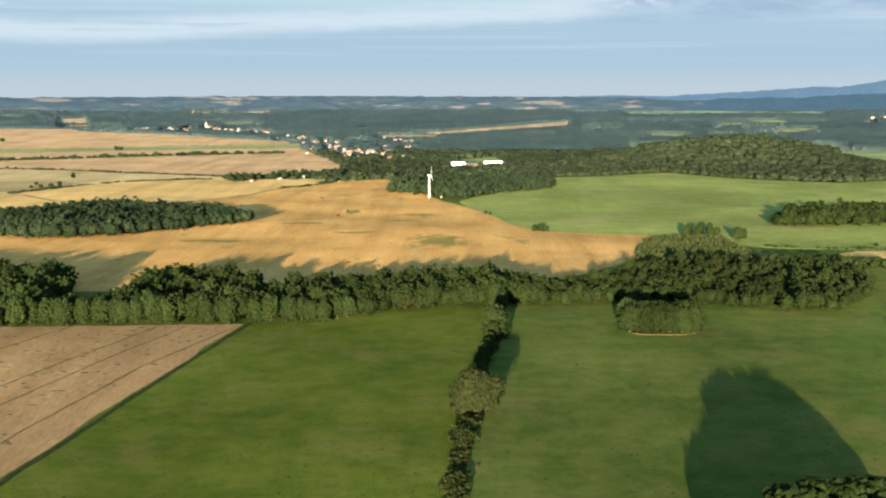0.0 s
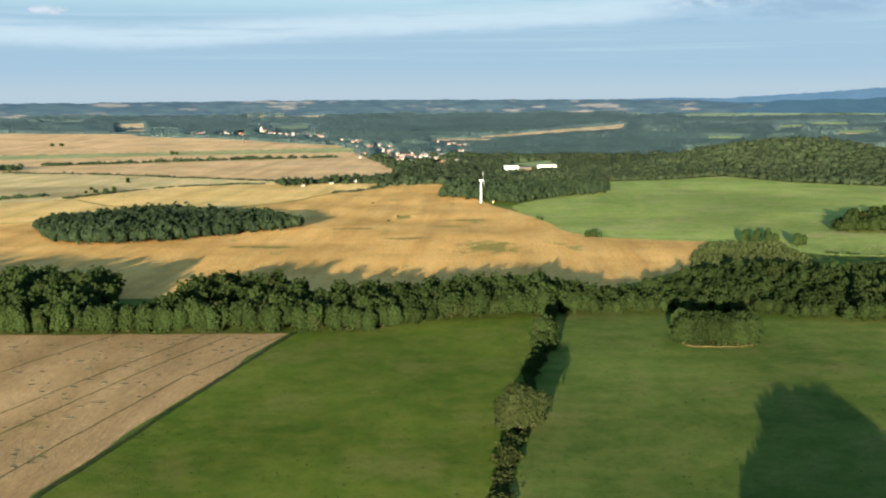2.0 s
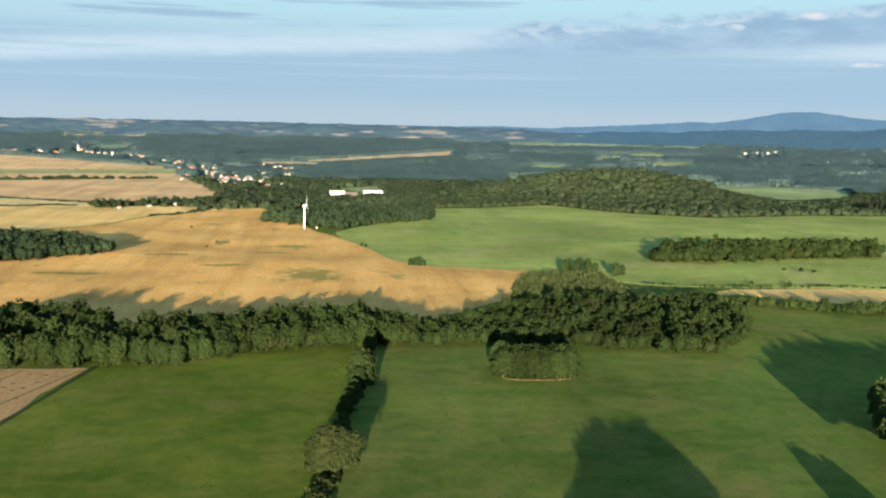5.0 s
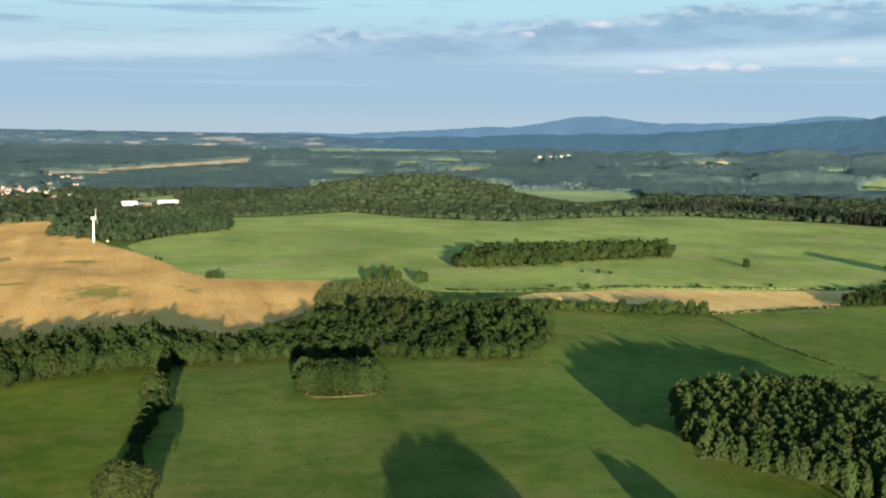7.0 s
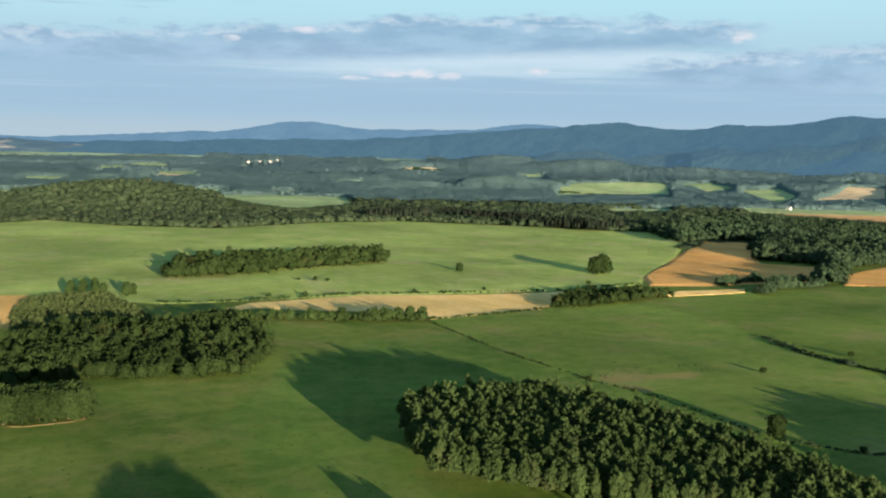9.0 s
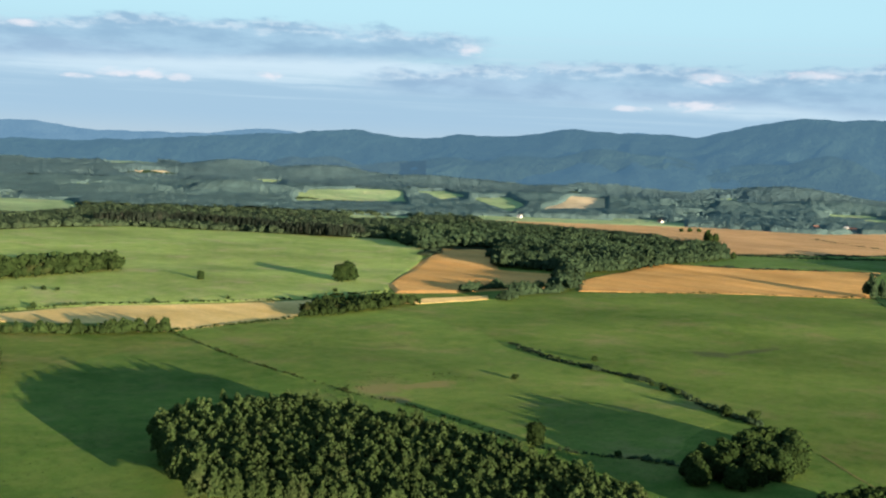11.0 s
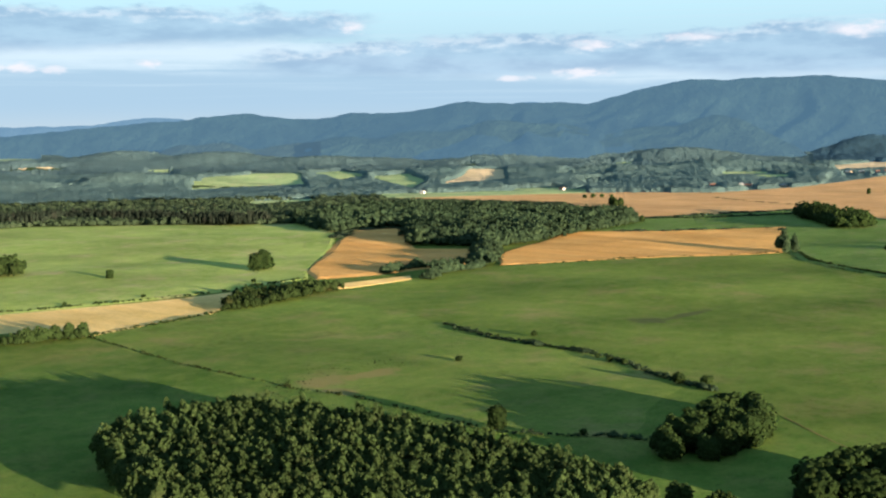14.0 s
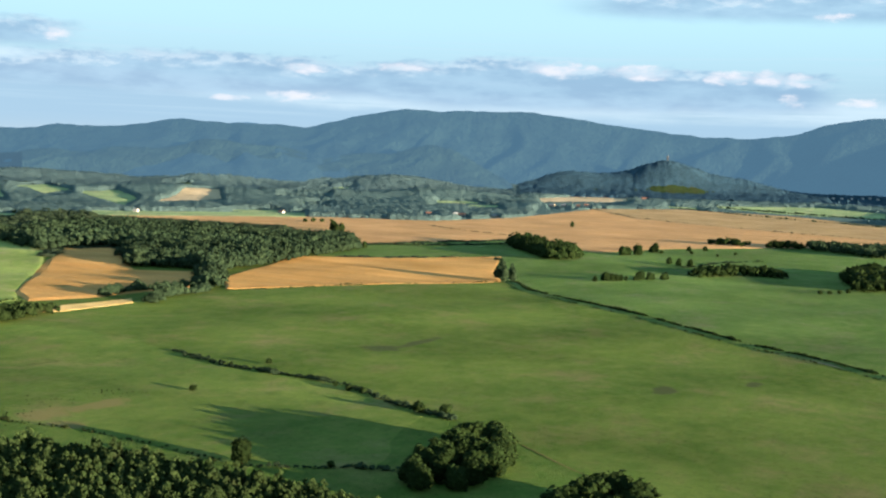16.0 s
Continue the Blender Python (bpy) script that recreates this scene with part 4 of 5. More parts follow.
edge &= np.cumsum(edge) <= 85
for x, y in list(zip(px[edge], py[edge])):
    plant(BROAD, x, y, rng.uniform(0.75, 1.1), "leafy tree at the sunny edge of the tree belt", "trees along the belt edge")
px, py = px[~edge], py[~edge]
joined("tree_belt", MID, px, py, np.where(px > 60, 0.66, 1.0), LEAF, "dense belt of mixed green broadleaved trees")

px, py = scatter([(140, 820), (158, 900), (182, 957), (205, 971), (238, 964), (236, 900), (232, 820), (190, 800)], 4.0)
joined("willow_scrub", HEDGE, px, py, 1.7, LEAF_WILLOW, "pale green willow scrub at the tip of a wood", vary=0.15)

# the dark wood in the wheat
WOOD_A = [(-440, 1072), (-408, 1010), (-374, 958), (-327, 955), (-284, 973), (-246, 1016), (-200, 1045), (-177, 1055), (-186, 1078), (-215, 1095), (-275, 1130), (-350, 1150), (-410, 1115)]
px, py = scatter(WOOD_A, 6.6)
joined("wood", MID_FAR, px, py, (1.18 + 0.20 * np.exp(-((px + 320) / 60) ** 2)) * rim_size(WOOD_A, px, py, 16, 0.72), LEAF_DARK, "dark green island wood standing in wheat", vary=0.16)
WOOD_B = [(-69, 1397), (-16, 1345), (24, 1308), (67, 1394), (143, 1452), (158, 1608), (-72, 1529)]
px, py = scatter(WOOD_B, 8.5)
joined("wood", MID_FAR, px, py, 0.95 * rim_size(WOOD_B, px, py, 16, 0.62), LEAF_DARK, "small dark wood behind a wind turbine")
CLUMP = [(308, 1046), (359, 1030), (442, 1058), (548, 1076), (570, 1125), (450, 1120), (330, 1110)]
px, py = scatter(CLUMP, 7.4)
joined("copse", MID_FAR, px, py, 1.15 * rim_size(CLUMP, px, py, 16, 0.62), LEAF, "long rounded copse standing in the pasture")
WOOD_C = [(1022, 1170), (1106, 1197), (1139, 1144), (962, 984), (992, 909), (835, 790), (846, 765), (996, 872), (1161, 895), (1235, 901), (1379, 929), (1560, 1047), (1469, 1112), (1490, 1359), (1419, 1490), (1150, 1400)]
px, py = scatter(WOOD_C, 8.2)
joined("wood", MID_FAR, px, py, 1.1 * rim_size(WOOD_C, px, py, 16, 0.62), LEAF_DARK, "broad dark wood between two russet wheat fields")
WOOD_D = [(213, 408), (219, 432), (240, 482), (264, 496), (312, 487), (324, 450), (327, 410), (326, 367), (326, 325), (318, 290), (280, 300), (252, 348), (228, 386)]
px, py = scatter(WOOD_D, 3.5, 0.55)
front = (py - 408 < -(px - 213) * 0.95 + 26) | (px < 226)
front &= np.cumsum(front) <= 290
for x, y in list(zip(px[front], py[front])):
    plant(SPIRE, x, y, rng.uniform(0.82, 1.1), "slender young tree of a dense plantation", "trees of the plantation")
px, py = px[~front], py[~front]
joined("plantation", YOUNG, px, py, 1.0, LEAF_YOUNG, "dense plantation of slender young trees", vary=0.11, swell=0.06)

for x, y, s in ((315, 484, 1.06), (322, 476, 0.9), (326, 466, 0.86), (328, 450, 0.86), (330, 416, 0.9), (329, 398, 0.96), (330, 389, 1.05), (328, 376, 1.0), (327, 362, 0.9)):
    plant(BROAD_DARK, x, y, s, "rounded dark tree at the back of a plantation", "trees behind the plantation")

# a stand of conifers along the top of the pasture
px, py = scatter([(826, 1690), (890, 1632), (941, 1672), (1003, 1546), (1039, 1380), (1101, 1378), (1130, 1420), (1060, 1470), (1050, 1580), (960, 1730), (860, 1740)], 6.0)
joined("conifer_wood", CONIFER, px, py, 1.0, LEAF_CONIFER, "dark stand of conifers along the top of a pasture", vary=0.16)

# the woods of the far plain, with the villages in their clearings
VILLAGE_LEFT = [(-989, 3656), (-960, 3690), (-898, 3734), (-870, 3660), (-814, 3606), (-740, 3690), (-700, 3600), (-673, 3620), (-640, 3560), (-601, 3618), (-575, 3500), (-550, 3524)]
VILLAGE_MID = [(-449, 3295), (-404, 3201), (-380, 3150), (-322, 2890), (-316, 3041), (-290, 2850), (-260, 2620), (-233, 2471), (-202, 2469), (-173, 2417), (-150, 2440), (-139, 2348), (-105, 2239), (-127, 3042), (-85, 2683),
               (-163, 3165), (-220, 2540), (-190, 2560), (-250, 2720), (-120, 2420), (-160, 2300), (-210, 2380)]
spread = np.random.default_rng(11)
VILLAGE_MID = VILLAGE_MID + [(x + float(spread.uniform(-45, 45)), y + float(spread.uniform(-70, 70))) for x, y in VILLAGE_MID[3:]]
VILLAGE_MID = VILLAGE_MID + [(x + float(spread.uniform(-60, 60)), y + float(spread.uniform(-90, 90))) for x, y in VILLAGE_MID[:22]]
VILLAGE_LEFT = VILLAGE_LEFT + [(x + float(spread.uniform(-25, 25)), y + float(spread.uniform(-50, 50))) for x, y in VILLAGE_LEFT]
FARM_LEFT = [(-273, 1612), (-237, 1638), (-207, 1665)]
VILLAGE_RIGHT = [(2346, 1310), (2459, 1295), (2427, 1262), (2463, 1194), (3163, 1275), (3176, 1235), (3229, 1228), (3796, 1213), (2093, 1545), (1841, 1735), (3134, 1300)]
VILLAGE_FAR = [(4330, 662), (4342, 634), (4362, 601), (4386, 567), (4400, 543), (4371, 514), (1547, 4093), (1602, 4118), (1688, 4160), (1640, 4110)]
HALLS = [(38, 1963), (88, 1997)]
CHURCH = (-780, 3745)
HOUSES = VILLAGE_LEFT + VILLAGE_MID + FARM_LEFT + VILLAGE_RIGHT + VILLAGE_FAR + HALLS + [CHURCH, (16, 1963), (60, 1963), (102, 1997), (72, 1997)]
FIELDS += [WOOD_C]
count = 0
fx, fy, fs_ = [], [], []
r = 1430.0
while r < 2400:
    gap = max(9.6, r / 180)
    steps = int(radians(150) * r / gap)
    az = radians(-42) + (np.arange(steps) + rng.uniform(-0.4, 0.4, steps)) * gap / r
    rr = r + rng.uniform(-0.4, 0.4, steps) * gap
    fx.append(CENTRE.x + rr * np.sin(az)), fy.append(CENTRE.y + rr * np.cos(az)), fs_.append(np.full(steps, gap / 8.6))
    r += gap * 1.15
fx, fy, fs_ = map(np.concatenate, (fx, fy, fs_))
keep = np.ones(fx.size, bool)
fr = np.hypot(fx - CENTRE.x, fy - CENTRE.y)
sight = 10.0 * fr / np.maximum(40, 122 - ground_z(fx, fy))
scrub = np.zeros(fx.size, bool)
for poly in FIELDS:
    keep &= ~inside(poly, fx, fy)
    for f in (0.3, 0.6, 0.9):
        # trees on the camera's sight line to a clearing are cut to scrub height
        scrub |= inside(poly, fx + (fx - CENTRE.x) / fr * sight * f, fy + (fy - CENTRE.y) / fr * sight * f)
keep &= fr < 2360
fx, fy, fs_, fr, scrub, keep = fx[keep], fy[keep], fs_[keep], fr[keep], scrub[keep], keep[keep]
keep &= rng.random(fx.size) > 0.04
keep &= ~((fy < 1400) & (fx < 500)) & ~((fx > 900) & (fy < 1100) & (fx < 3000) & (fy < 0.36 * fx + 220))
# trees are taken out along the camera's sight line to each house
for x, y in HOUSES:
    away = math.hypot(x - CENTRE.x, y - CENTRE.y)
    ux, uy = (x - CENTRE.x) / away, (y - CENTRE.y) / away
    along, across = (fx - x) * ux + (fy - y) * uy, (fx - x) * uy - (fy - y) * ux
    keep &= ~((along > -110) & (along < 12) & (np.abs(across) < 12))
fx, fy, fs_, scrub = fx[keep], fy[keep], fs_[keep], scrub[keep]
fr = np.hypot(fx - CENTRE.x, fy - CENTRE.y)
near_ = fr < 2350
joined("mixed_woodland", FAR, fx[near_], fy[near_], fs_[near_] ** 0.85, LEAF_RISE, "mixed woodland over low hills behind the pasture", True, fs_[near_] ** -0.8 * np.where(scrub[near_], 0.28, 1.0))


def canopy(name, r0, r1, a0, a1, mat, label):
    """The roof of the far woods, as rough as its tree tops, open over every field and house, low on the camera's sight
    line to them.
    """
    az = np.radians(np.arange(a0, a1, 0.11))
    rr = np.exp(np.arange(math.log(r0), math.log(r1), 0.0062))
    jit = rng.uniform(-0.4, 0.4, (2, len(rr), len(az)))
    d = rr[:, None] * (1 + jit[0] * 0.0062)
    q = az[None] + jit[1] * radians(0.11)
    x, y = CENTRE.x + d * np.sin(q), CENTRE.y + d * np.cos(q)
    ok, bare = np.ones(x.shape, bool), np.zeros(x.shape, bool)
    sight = np.where(ground_z(x, y) > 30, 0.0, 11.0 * d / np.maximum(40, 122 - ground_z(x, y)))
    for poly in FIELDS:
        if max(math.hypot(*p) for p in poly) < r0 - 100:
            continue
        bare |= inside(poly, x, y)
        for f in (0.0, 0.3, 0.6, 0.9):
            ok &= ~inside(poly, x + np.sin(q) * sight * f, y + np.cos(q) * sight * f)
    for hx, hy in HOUSES:
        away = math.hypot(hx - CENTRE.x, hy - CENTRE.y)
        ux, uy = (hx - CENTRE.x) / away, (hy - CENTRE.y) / away
        along, across = (x - hx) * ux + (y - hy) * uy, (x - hx) * uy - (y - hy) * ux
        ok &= ~((along > (-330 if away > 4200 else -150)) & (along < 12) & (np.abs(across) < 13))
    ok &= ~((x > 900) & (y < 0.36 * x + 220) & (x < 3000))
    wave = 2.0 * np.sin(x / 23 + 2 * np.sin(y / 61)) * np.sin(y / 31 + 2 * np.sin(x / 47)) + 3.0 * np.sin(x / 90 + 2 * np.sin(y / 170)) * np.sin(y / 130 + 2 * np.sin(x / 210))
    soft = np.pad(ok.astype(float), 1, "edge")
    soft = (soft[:-2, 1:-1] + soft[2:, 1:-1] + soft[1:-1, :-2] + soft[1:-1, 2:] + 2 * soft[1:-1, 1:-1]) / 6
    z = ground_z(x, y) + np.where(ok, (9.5 + wave + rng.uniform(-1.7, 1.7, x.shape)) * soft, np.where(bare, -2.0, rng.uniform(0.3, 2.2, x.shape)))
    rim = ok & ((soft < 0.99) | (rng.random(ok.shape) < np.where(d < 3500, 0.22, 0.05)))
    joined("woodland_edge", EDGE, x[rim], y[rim], 0.62 * d[rim] / 3200, mat, "crowns along the edges of far clearings", True)
    i, j = np.meshgrid(np.arange(len(rr) - 1), np.arange(len(az) - 1), indexing="ij")
    a = (i * len(az) + j)
    quad = np.stack([a, a + 1, a + 1 + len(az), a + len(az)], -1).reshape(-1, 4)[:, ::-1]
    quad = quad[(~bare).ravel()[quad].any(axis=1)]
    mesh = from_arrays(name, np.stack([x, y, z], -1).reshape(-1, 3), quad, [mat], None, True)
    return tagged(new(name, mesh), label, "woodland", "", "stuff")


canopy("far_woodland", 2300, 3705, -42, 67.05, LEAF_FAR, "endless woodland over the far plain, leaves tinted by haze")
canopy("far_woodland", 3690, 4692, -42, 67.05, LEAF_FARTHEST, "haze-blue woodland at the end of the plain")
canopy("far_woodland", 2300, 3960, 67, 108, LEAF_FAR, "haze-tinted woodland below the lookout hill")
canopy("far_woodland", 3940, 4692, 67, 108, LEAF_HILL, "haze-blue wood over the lookout hill")


# ---- far hills ----
def ridge(name, skyline, dist, foot, mat, label, spurs=1.0, grain=0.18):
    """A wooded range whose skyline follows headings and heights in degrees, its flank broken into spurs and gullies."""
    az = np.arange(skyline[0][0], skyline[-1][0], grain)
    el = np.interp(az, [p[0] for p in skyline], [p[1] for p in skyline])
    el = np.convolve(np.pad(el, 3, "edge"), np.ones(7) / 7, "valid")
    el = el + np.array([0.07 * noise.noise((q * 0.9, dist * 0.01, 0.0)) + 0.035 * noise.noise((q * 2.6, dist * 0.01, 5.0)) + 0.015 * noise.noise((q * 7.0, dist * 0.01, 9.0)) for q in az])
    rows = 44
    near = np.interp(az, [34, 52, 72, 86, 94], [max(foot, 4560), foot, 4450, 4450, foot]) if az[0] < 0 else np.full(len(az), foot)
    far_ = np.interp(az, [34, 52, 72, 86, 94], [max(dist, 4720), dist, 4740, 4740, dist]) if az[0] < 0 else np.full(len(az), dist)
    v = np.zeros((len(az), rows, 3))
    for p, (q, e) in enumerate(zip(az, el)):
        top = 122 + far_[p] * math.tan(radians(e))
        for k in range(rows):
            f = k / (rows - 3)
            g = min(f, 1.0)
            d = near[p] + (far_[p] - near[p]) * f
            x, y = CENTRE.x + math.sin(radians(q)) * d, CENTRE.y + math.cos(radians(q)) * d
            bent = q + 2.2 * noise.noise((q * 0.25, g * 1.6, 3.0)) + 1.5 * (1 - g)
            crest = 1 - 2 * abs(noise.noise((bent * 0.42, g * 0.7, 8.0)))
            gully = 1 - 2 * abs(noise.noise((bent * 1.35, g * 1.8, 2.0)))
            base = float(ground_z(x, y)) - 6
            s = g ** (1.45 - 0.55 * spurs * crest)
            lump = noise.fractal((x * 0.006, y * 0.006, 1.0), 0.8, 2.0, 5)
            bulge = math.sin(math.pi * g) * (0.13 * crest + 0.07 * gully + 0.05 * lump) * spurs
            z = base * (1 - s) + top * s + max(60.0, top - base) * bulge
            z = min(z, 122 + d * math.tan(radians(e)) - 0.4 * (1 - g)) if g < 1 else z
            v[p, k] = x, y, (z if f <= 1 else top - (f - 1) * 400)
    i, j = np.meshgrid(np.arange(len(az) - 1), np.arange(rows - 1), indexing="ij")
    a = i * rows + j
    f = np.stack([a, a + rows, a + rows + 1, a + 1], -1).reshape(-1, 4)
    return tagged(new(name, from_arrays(name, v.reshape(-1, 3), f, [mat], None, True)), label, "hills", "", "structure")


MAIN = [(-2, -0.7), (6, -0.5), (11, -0.3), (14.8, -0.15), (17.6, -0.05), (20.2, 0.03), (24, 0.12), (26.2, 0.17), (29.8, 0.42), (33.6, 0.82), (36.5, 0.95), (39.1, 1.33), (41.1, 1.0), (42.8, 0.97), (44.7, 1.25), (47, 1.23),
        (50.2, 1.78), (52.2, 1.6), (54.2, 1.7), (56.4, 1.55), (59.2, 2.28), (61.3, 2.68), (63.3, 2.6), (67, 2.73), (69.5, 2.48), (73.1, 2.03), (75.6, 1.77), (78.4, 1.68), (80.5, 2.0), (82.2, 2.6), (85.2, 2.9), (95, 2.5), (110, 1.5), (150, 0.6)]
BACK = [(-2, -0.2), (4, -0.1), (8, 0.0), (11, 0.0), (14.8, 0.2), (17.6, 0.36), (19.9, 0.47), (21.6, 0.77), (23.2, 1.04), (25, 0.87), (27, 0.68), (29.8, 0.75), (32.3, 0.8), (33.8, 1.04), (34.9, 1.16), (36.2, 1.03), (37.6, 0.82), (50, 1.2), (53.5, 1.75), (56, 1.4), (70, 1.5)]
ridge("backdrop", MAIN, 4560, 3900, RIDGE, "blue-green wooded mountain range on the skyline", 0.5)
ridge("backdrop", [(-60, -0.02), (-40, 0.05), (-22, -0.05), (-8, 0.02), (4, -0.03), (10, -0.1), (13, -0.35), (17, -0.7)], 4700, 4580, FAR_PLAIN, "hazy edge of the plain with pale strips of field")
FOOT = [(q, -0.20 + 0.22 * math.sin(q * 0.9) + 0.13 * math.sin(q * 2.3 + 1) - 0.7 * max(0, 38 - q) / 5 - 0.7 * max(0, q - 61) / 5) for q in range(33, 67)]
SPURS = [(q, 0.50 + 0.30 * math.sin(q * 0.62 + 0.4) + 0.16 * math.sin(q * 1.7 + 2) - 0.9 * max(0, 47 - q) / 4 - 1.0 * max(0, q - 64) / 2) for q in range(43, 70)]
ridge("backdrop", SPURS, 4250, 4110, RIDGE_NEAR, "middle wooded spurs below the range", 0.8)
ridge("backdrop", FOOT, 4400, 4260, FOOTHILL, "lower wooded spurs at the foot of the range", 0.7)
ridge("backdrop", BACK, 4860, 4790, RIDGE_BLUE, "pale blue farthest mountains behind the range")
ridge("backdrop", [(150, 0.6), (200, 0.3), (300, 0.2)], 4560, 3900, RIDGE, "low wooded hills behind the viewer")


def hedgerow(name, line, width, gap, size, mat, label, models=None):
    """Scrub and weeds along a line."""
    xs, ys = [], []
    for (x0, y0), (x1, y1) in zip(line, line[1:]):
        length = math.hypot(x1 - x0, y1 - y0)
        count = max(2, int(length / gap * max(1.0, width / gap)))
        f, w = rng.random(count), rng.normal(0, width / 3.2, count)
        xs.append(x0 + (x1 - x0) * f - (y1 - y0) / length * w), ys.append(y0 + (y1 - y0) * f + (x1 - x0) / length * w)
    px, py = np.concatenate(xs), np.concatenate(ys)
    patchy = np.array([noise.noise((x * 0.06, y * 0.06, 9.0)) for x, y in zip(px, py)])
    scale = size * (1 + 0.9 * np.clip(patchy, -0.5, 0.7))
    return joined(name, models or HEDGE, px, py, scale, mat, label)


# ---- trees and scrub of the foreground ----
for row in range(4):
    for x in np.linspace(96, 129, 6):
        plant(BROAD, x + rng.uniform(-1.0, 1.0), 567 + row * 5.6 + rng.uniform(-1.0, 1.0), rng.uniform(0.94, 1.04), "broadleaved tree of a small square grove in grass", "trees of the meadow grove", 0.98)
plant(WILLOW, 12, 419, 1.0, "tall grey-green willow in a field hedge")
for x, y, s in ((26, 556, 1.2), (29, 565, 1.05), (24, 543, 0.8), (31, 640, 0.9), (33, 630, 0.8), (18, 497, 0.7), (20, 510, 0.65), (22, 528, 0.58), (15, 440, 0.75), (16, 454, 0.66), (17, 472, 0.58)):
    plant(BROAD, x, y, s, "leafy tree in a hedge between two meadows", "hedge trees")
hedgerow("hedge", [(29, 625), (26, 550), (17, 495), (13, 440), (12, 418)], 3.5, 1.3, 0.8, LEAF, "overgrown hedge of scrub between two meadows")
hedgerow("hedge", [(12, 418), (8, 395), (5, 361), (3, 325), (1, 270)], 5.0, 1.1, 0.72, LEAF_SCRUB, "olive brown scrub along a meadow ditch")
# extra trees, mostly below the view, level the copse's cast shadow
for x, y, s in ((70, 282, 0.72), (75, 286, 0.82), (80, 280, 1.0), (86, 287, 1.24), (91, 282, 1.36), (96, 288, 1.34), (101, 283, 1.28), (106, 288, 1.36), (111, 283, 1.38), (116, 278, 1.22), (88, 272, 1.15), (98, 272, 1.3), (108, 270, 1.3), (75, 270, 0.8), (90, 262, 1.2), (101, 260, 1.2), (111, 264, 1.2), (88.5, 285, 1.30), (93.5, 286, 1.35), (98.5, 286, 1.35), (103.5, 286, 1.35), (108.5, 286, 1.36), (113, 285, 1.33), *((x, 285, 1.36) for x in range(87, 115, 2))):
    plant(BROAD_DARK, x + 4, y, s, "tall tree of a near copse, set to shape its shadow", "trees of the near copse")
for x, y, s in ((175, 320, 0.98), (182, 314, 0.86), (179, 327, 0.8)):
    plant(BROAD, x, y, s, "tree standing beside the plantation", "trees beside the plantation")
for x, y, s in ((388, 328, 0.86), (394, 334, 0.95), (402, 326, 0.98), (406, 336, 1.0), (412, 328, 1.03), (419, 335, 1.05), (426, 327, 1.15), (434, 333, 1.2), (443, 331, 1.3), (452, 325, 1.18), (444, 318, 1.15), (434, 314, 1.05), (424, 313, 1.0), (414, 316, 0.95), (404, 314, 0.9), (395, 316, 0.82), (462, 329, 1.0), (428, 320, 1.1)):
    plant(BROAD_DARK, x, y, s * 0.95, "old spreading tree in a dark clump", "trees of the ditch clump", 0.86)
for x, y, s in ((364, 262, 1.2), (376, 266, 1.2), (390, 262, 1.3), (400, 255, 1.25), (396, 245, 1.2), (384, 238, 1.1), (372, 248, 1.2), (408, 262, 1.0)):
    plant(BROAD_DARK, x, y, s, "dark broadleaved tree of a meadow copse", "trees of the southern copse", 0.82)
for x, y, s in ((338, 400, 0.9), (334, 376, 0.95), (338, 362, 0.8), (336, 343, 0.95), (340, 330, 0.8), (322, 305, 0.95), (337, 296, 0.8), (333, 280, 0.9), (318, 488, 1.05), (312, 494, 0.9)):
    plant(BROAD_DARK, x, y, s, "rounded dark tree at the plantation's edge", "trees at the plantation edge", 0.86)
plant(BROAD_DARK, 381, 405, 0.74, "single round tree beside a ditch")
for x, y, s in ((507, 389, 1.25), (512, 377, 1.1), (571, 523, 0.8), (534, 446, 0.8), (533, 436, 0.7), (540, 458, 0.6), (556, 540, 0.5), (372, 447, 0.7), (396, 372, 0.6)):
    plant(BUSH, x, y, s, "dark green bush beside a field ditch", "ditch bushes")
plant(BUSH, 485, 512, 0.75, "low sandy-leaved bush alone in the meadow")
hedgerow("ditch_scrub", [(578, 600), (552, 538), (547, 455), (513, 397), (501, 366)], 5, 1.8, 0.85, LEAF_DARK, "dark scrub filling a field ditch")
hedgerow("ditch_scrub", [(403, 740), (387, 624), (385, 560), (384, 534), (390, 500), (384, 440), (376, 402)], 2.5, 2.2, 0.45, LEAF_GREY, "rough grass and weeds along a shallow ditch")
hedgerow("ditch_scrub", [(376, 402), (403, 359), (408, 325)], 4, 2.0, 0.6, LEAF_DARK, "dark scrub along a wet ditch")
hedgerow("road_bank", [(p[0] + 4, p[1] - 4) for p in ROAD], 3, 1.5, 0.8, LEAF_DEEP, "dark weedy bank along a farm track")
hedgerow("road_bank", [(p[0] - 4, p[1] + 4) for p in ROAD], 2, 2.6, 0.4, LEAF_GREY, "rough grass bank along a farm track")
for name_, outline, number in (("grass_tufts", [(-120, 560), (-60, 590), (20, 600), (12, 430), (0, 280), (-135, 260), (-128, 430)], 420), ("grass_tufts", [(40, 610), (85, 560), (230, 560), (200, 400), (20, 280), (18, 430)], 420)):
    tx = [p[0] for p in outline]
    ty = [p[1] for p in outline]
    px, py = rng.uniform(min(tx), max(tx), number), rng.uniform(min(ty), max(ty), number)
    ok = inside(outline, px, py)
    joined(name_, HEDGE, px[ok], py[ok], 0.22, LEAF_DEEP, "dark tufts of rank grass scattered over a meadow", False, 0.45, 0.6)
hedgerow("rough_grass", [(360, 505), (385, 545), (430, 560), (470, 530)], 22, 4.5, 0.22, LEAF_GREY, "tussocks of pale rough grass in the meadow")

